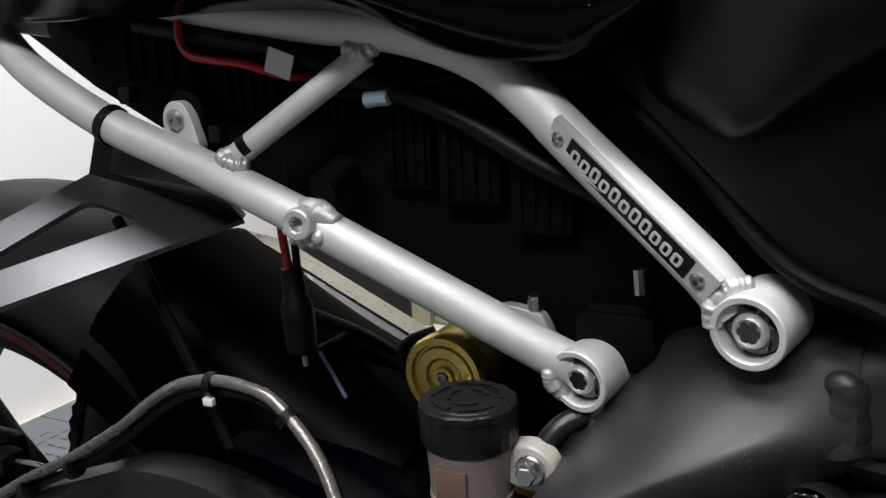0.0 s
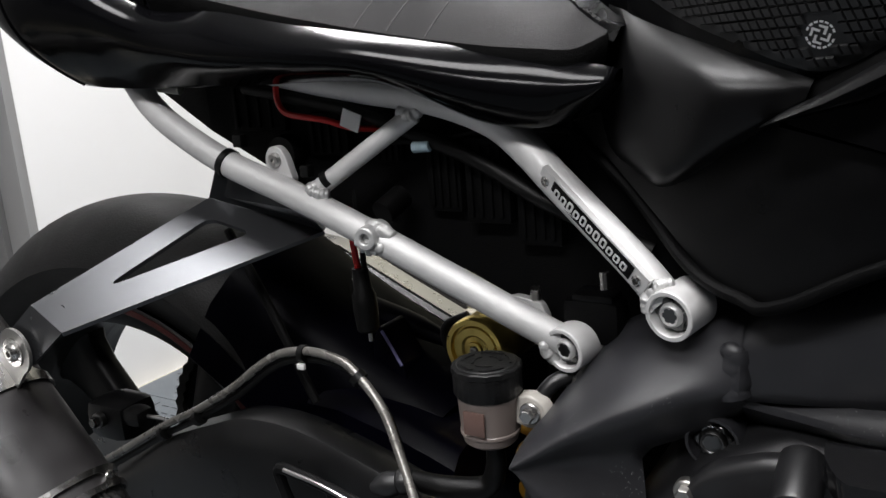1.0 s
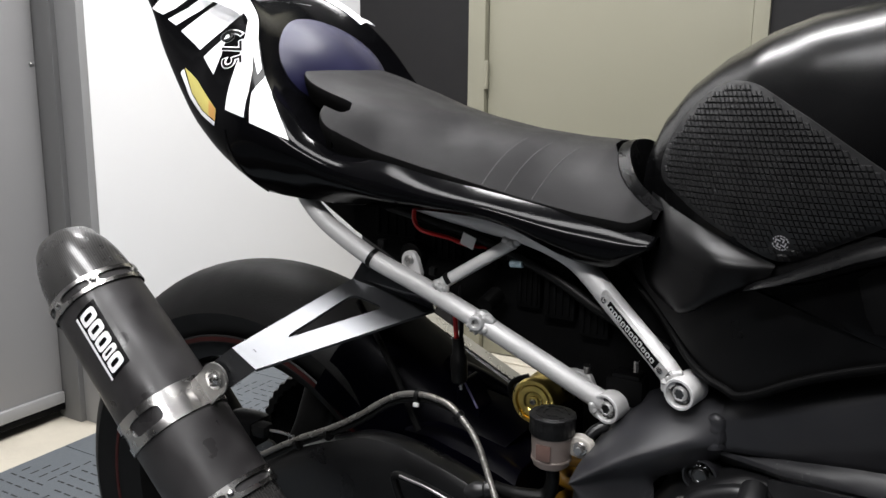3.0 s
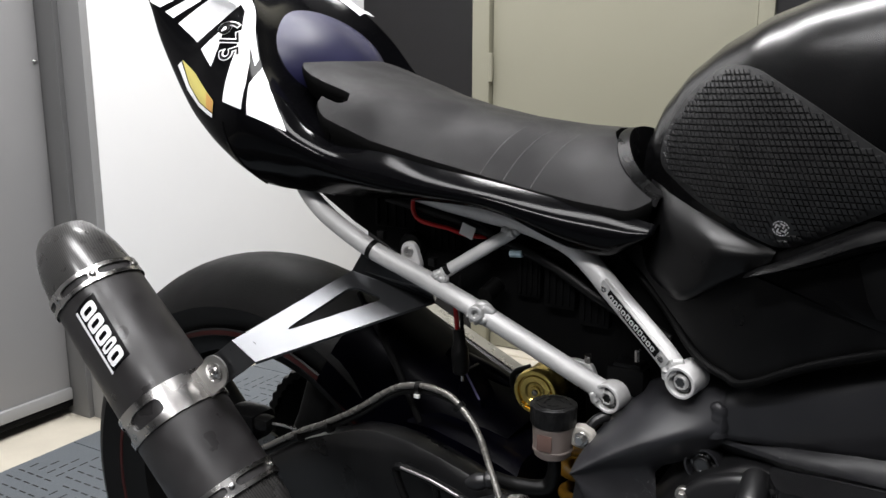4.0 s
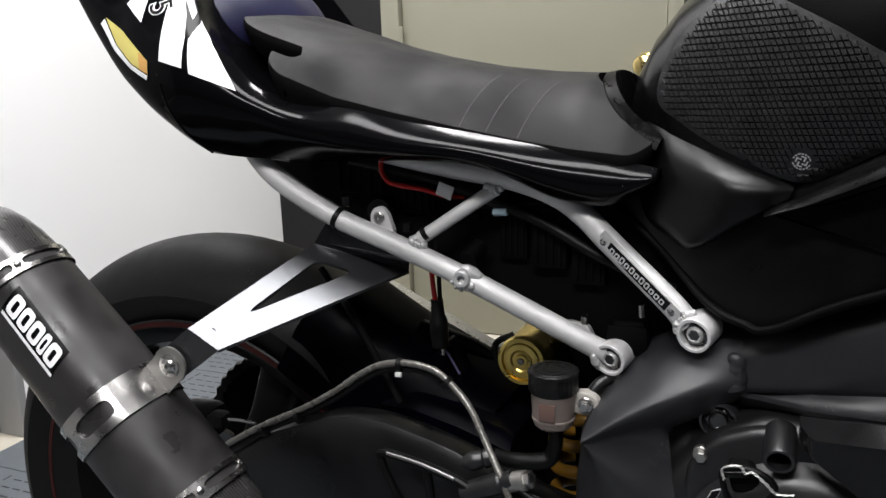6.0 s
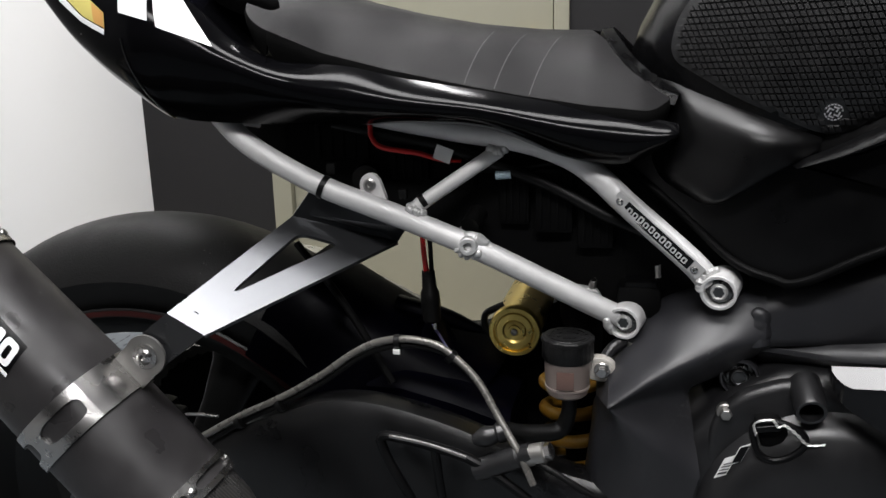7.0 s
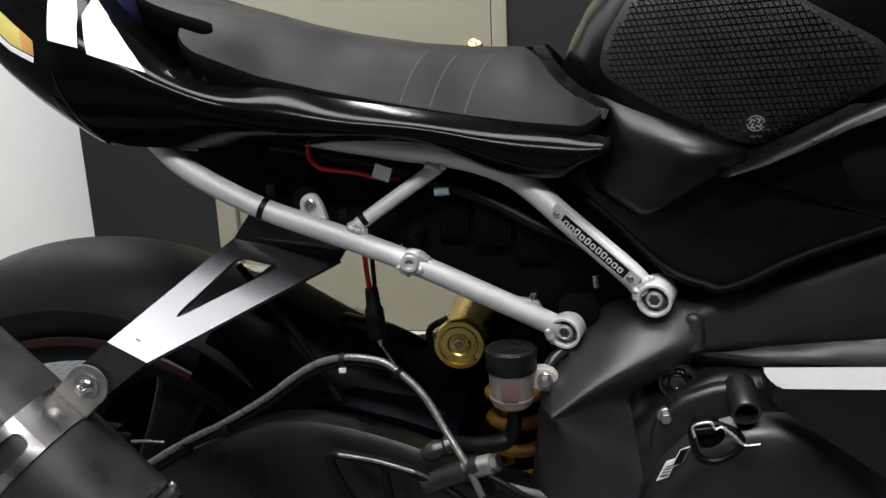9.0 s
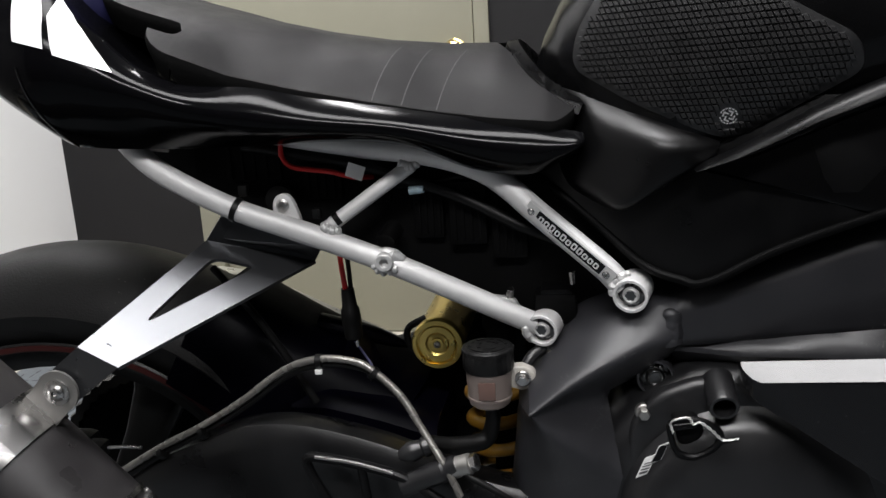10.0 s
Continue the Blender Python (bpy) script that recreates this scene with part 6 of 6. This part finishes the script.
for x, z, w, h, y in ((-0.060, 0.735, 0.032, 0.055, -0.084), (-0.094, 0.738, 0.026, 0.05, -0.080), (-0.025, 0.725, 0.030, 0.06, -0.084), (-0.138, 0.756, 0.024, 0.022, -0.078), (-0.245, 0.785, 0.05, 0.035, -0.084), (-0.185, 0.765, 0.035, 0.03, -0.082)):
    bm = bmesh.new()
    box(bm, (x - w / 2, y, z - h / 2), (x + w / 2, y + 0.03, z + h / 2), 0.003)
    relay = part("relay_box", bm, MATTE, under, "ribbed black electrical box")
    for k in range(4):
        bm = bmesh.new()
        box(bm, (x - w / 2 + 0.004 + k * w / 4.6, y - 0.002, z - h * 0.42), (x - w / 2 + 0.0065 + k * w / 4.6, y + 0.002, z + h * 0.42), 0.0006)
        part("rib", bm, MATTE, relay)
bar("loom", [(-0.25, -0.088, 0.800), (-0.19, -0.09, 0.789), (-0.150, -0.091, 0.781), (-0.105, -0.088, 0.765), (-0.060, -0.090, 0.748), (-0.02, -0.094, 0.728), (0.010, -0.096, 0.716), (0.05, -0.095, 0.70)], 0.0052, DEEP, bike, "thick black wiring loom", sides=12)
bar("cable", [(-0.13, -0.082, 0.760), (-0.09, -0.082, 0.762), (-0.05, -0.08, 0.768), (0.0, -0.078, 0.766)], 0.0024, DEEP, bike, sides=10)
red = bar("red_wire", [(-0.214, -0.096, 0.800), (-0.213, -0.097, 0.790), (-0.205, -0.099, 0.782), (-0.188, -0.100, 0.779), (-0.172, -0.098, 0.7765), (-0.160, -0.095, 0.7725), (-0.152, -0.091, 0.770), (-0.140, -0.080, 0.768)], 0.0022, RED, bike, "red insulated battery wire", sides=10)
bar("red_wire", [(-0.174, -0.068, 0.722), (-0.177, -0.074, 0.710), (-0.176, -0.077, 0.690), (-0.174, -0.076, 0.664)], 0.0024, RED, bike, "red and black charging lead", sides=10)
bar("lead", [(-0.171, -0.072, 0.735), (-0.172, -0.074, 0.715), (-0.1705, -0.074, 0.690), (-0.1695, -0.075, 0.664)], 0.0022, DEEP, bike, sides=10)
bm = bmesh.new()
lathe(bm, (-0.1725, -0.076, 0.668), (0.05, 0, -1), [(0, 0.0060), (0.016, 0.0068), (0.020, 0.0088), (0.030, 0.0092), (0.046, 0.0084), (0.048, 0.0066)], 14, 0.03, 2)
for k in range(5):
    lathe(bm, (-0.1725, -0.076, 0.664 - 0.003 * k), (0.05, 0, -1), [(0, 0.0054), (0.0008, 0.0064), (0.0016, 0.0054)], 14)
plug = part("charging_plug", bm, DEEP, bike, "black two-pin charging plug hanging loose")
bar("pin", [(-0.167, -0.079, 0.623), (-0.1665, -0.079, 0.614)], 0.0018, STEEL, plug, n=2, sides=10)
bm = bmesh.new()
box(bm, (-0.0075, -0.0005, -0.006), (0.0075, 0.0005, 0.006), 0.0)
lab = part("paper_label", bm, PAPER, bike, "white paper cable label", smooth=False)
lab.matrix_local = pose(-0.1505, -0.0985, 0.7760, 0, 20, 0)
bm = bmesh.new()
lathe(bm, (-0.1075, -0.0915, 0.7575), (1, 0, 0.08), [(0, 0.0034), (0.0003, 0.0038), (0.0125, 0.0038), (0.0128, 0.0034)], 12)
part("tape_band", bm, BLUELABEL, bike, "pale blue tape band on a cable")
bar("rubber_stop", [(-0.128, -0.104, 0.716), (-0.124, -0.085, 0.724)], 0.0085, DEEP, bike, "black rubber stop", n=2, sides=14)
bm = bmesh.new()
lathe(bm, (-0.139, -0.076, 0.7085), (0, -1, 0), [(0, 0.0018), (0, 0.0034), (0.0008, 0.0034), (0.0008, 0.0018), (0, 0.0018)], 4)
part("clip", bm, PAPER, bike)
bm = bmesh.new()
lathe(bm, (-0.222, -0.090, 0.752), (0, 1, 0), [(0.0, 0.0125), (0.003, 0.0135), (0.012, 0.0135)], 24)
part("rubber_bush", bm, DEEP, bike, "black rubber bush behind the tab")
bar("blue_connector", [(0.012, -0.094, 0.722), (0.020, -0.095, 0.716)], 0.0036, BLUELABEL, bike, n=2, sides=8)
bar("bare_bolt", [(0.026, -0.110, 0.690), (0.027, -0.111, 0.680)], 0.0028, STEEL, bike, n=2, sides=8)

# nose liner between seat and tank
bm = bmesh.new()
rows = []
for u in np.linspace(0, 1, 21):
    a_ = math.pi * u
    y = -0.104 * math.cos(a_)
    x = 0.036 - 0.064 * math.sin(a_) ** 0.8
    w, e, c = seat_of(x, SEATW), seat_of(x, SEATE), seat_of(x, SEATC)
    z = c + (e - c) * min(1, abs(y) / w) ** 2.6
    rows.append([(x - 0.002, y * 1.02, z - 0.006), (x + 0.001, y * 0.99, z + 0.0015), (x + 0.010, y * 0.90, z + 0.0030), (x + 0.0135, y * 0.86, z - 0.008), (x + 0.016, y * 0.84, 0.775)])
skin(bm, rows, closed=False, caps=False)
bmesh.ops.solidify(bm, geom=bm.faces[:], thickness=0.002)
part("nose_liner", bm, LINER, bike, "chipped glossy black liner between seat and tank")

# ---- floor tiles ----
T = 0.305
bm = bmesh.new()
box(bm, (-T / 2 + 0.0012, -T / 2 + 0.0012, -0.018), (T / 2 - 0.0012, T / 2 - 0.0012, 0.0), 0.0)
for f in bm.faces:
    f.material_index = 0
for i in range(-4, 5):
    for j in range(-4, 5):
        if abs(i) + abs(j) > 5 or (abs(i) + abs(j)) == 0:
            continue
        c = Vector((i * 0.030, j * 0.030, 0.0004))
        d_ = Vector((0.0105, 0.0, 0)) if (i * j) >= 0 else Vector((0.0, 0.0105, 0))
        s_ = Vector((-d_.y, d_.x, 0)).normalized() * 0.0022
        f = bm.faces.new([bm.verts.new(c + d_ * a + s_ * b) for a, b in ((-1, -1), (1, -1), (1, 1), (-1, 1))])
        f.material_index = 1
tile_me = bpy.data.meshes.new("tile")
bmesh.ops.recalc_face_normals(bm, faces=bm.faces)
bm.to_mesh(tile_me)
bm.free()
tile_me.materials.append(TILE)
tile_me.materials.append(TILEDARK)
for i in range(14):
    for j in range(1, 14):
        x, y = WL + 0.045 + T / 2 + i * T, WB - 0.05 - T / 2 - j * T
        if x > WR or y < WF:
            continue
        ob = new("tile", tile_me)
        ob.parent = floor
        ob.location = (x, y, FLOOR)
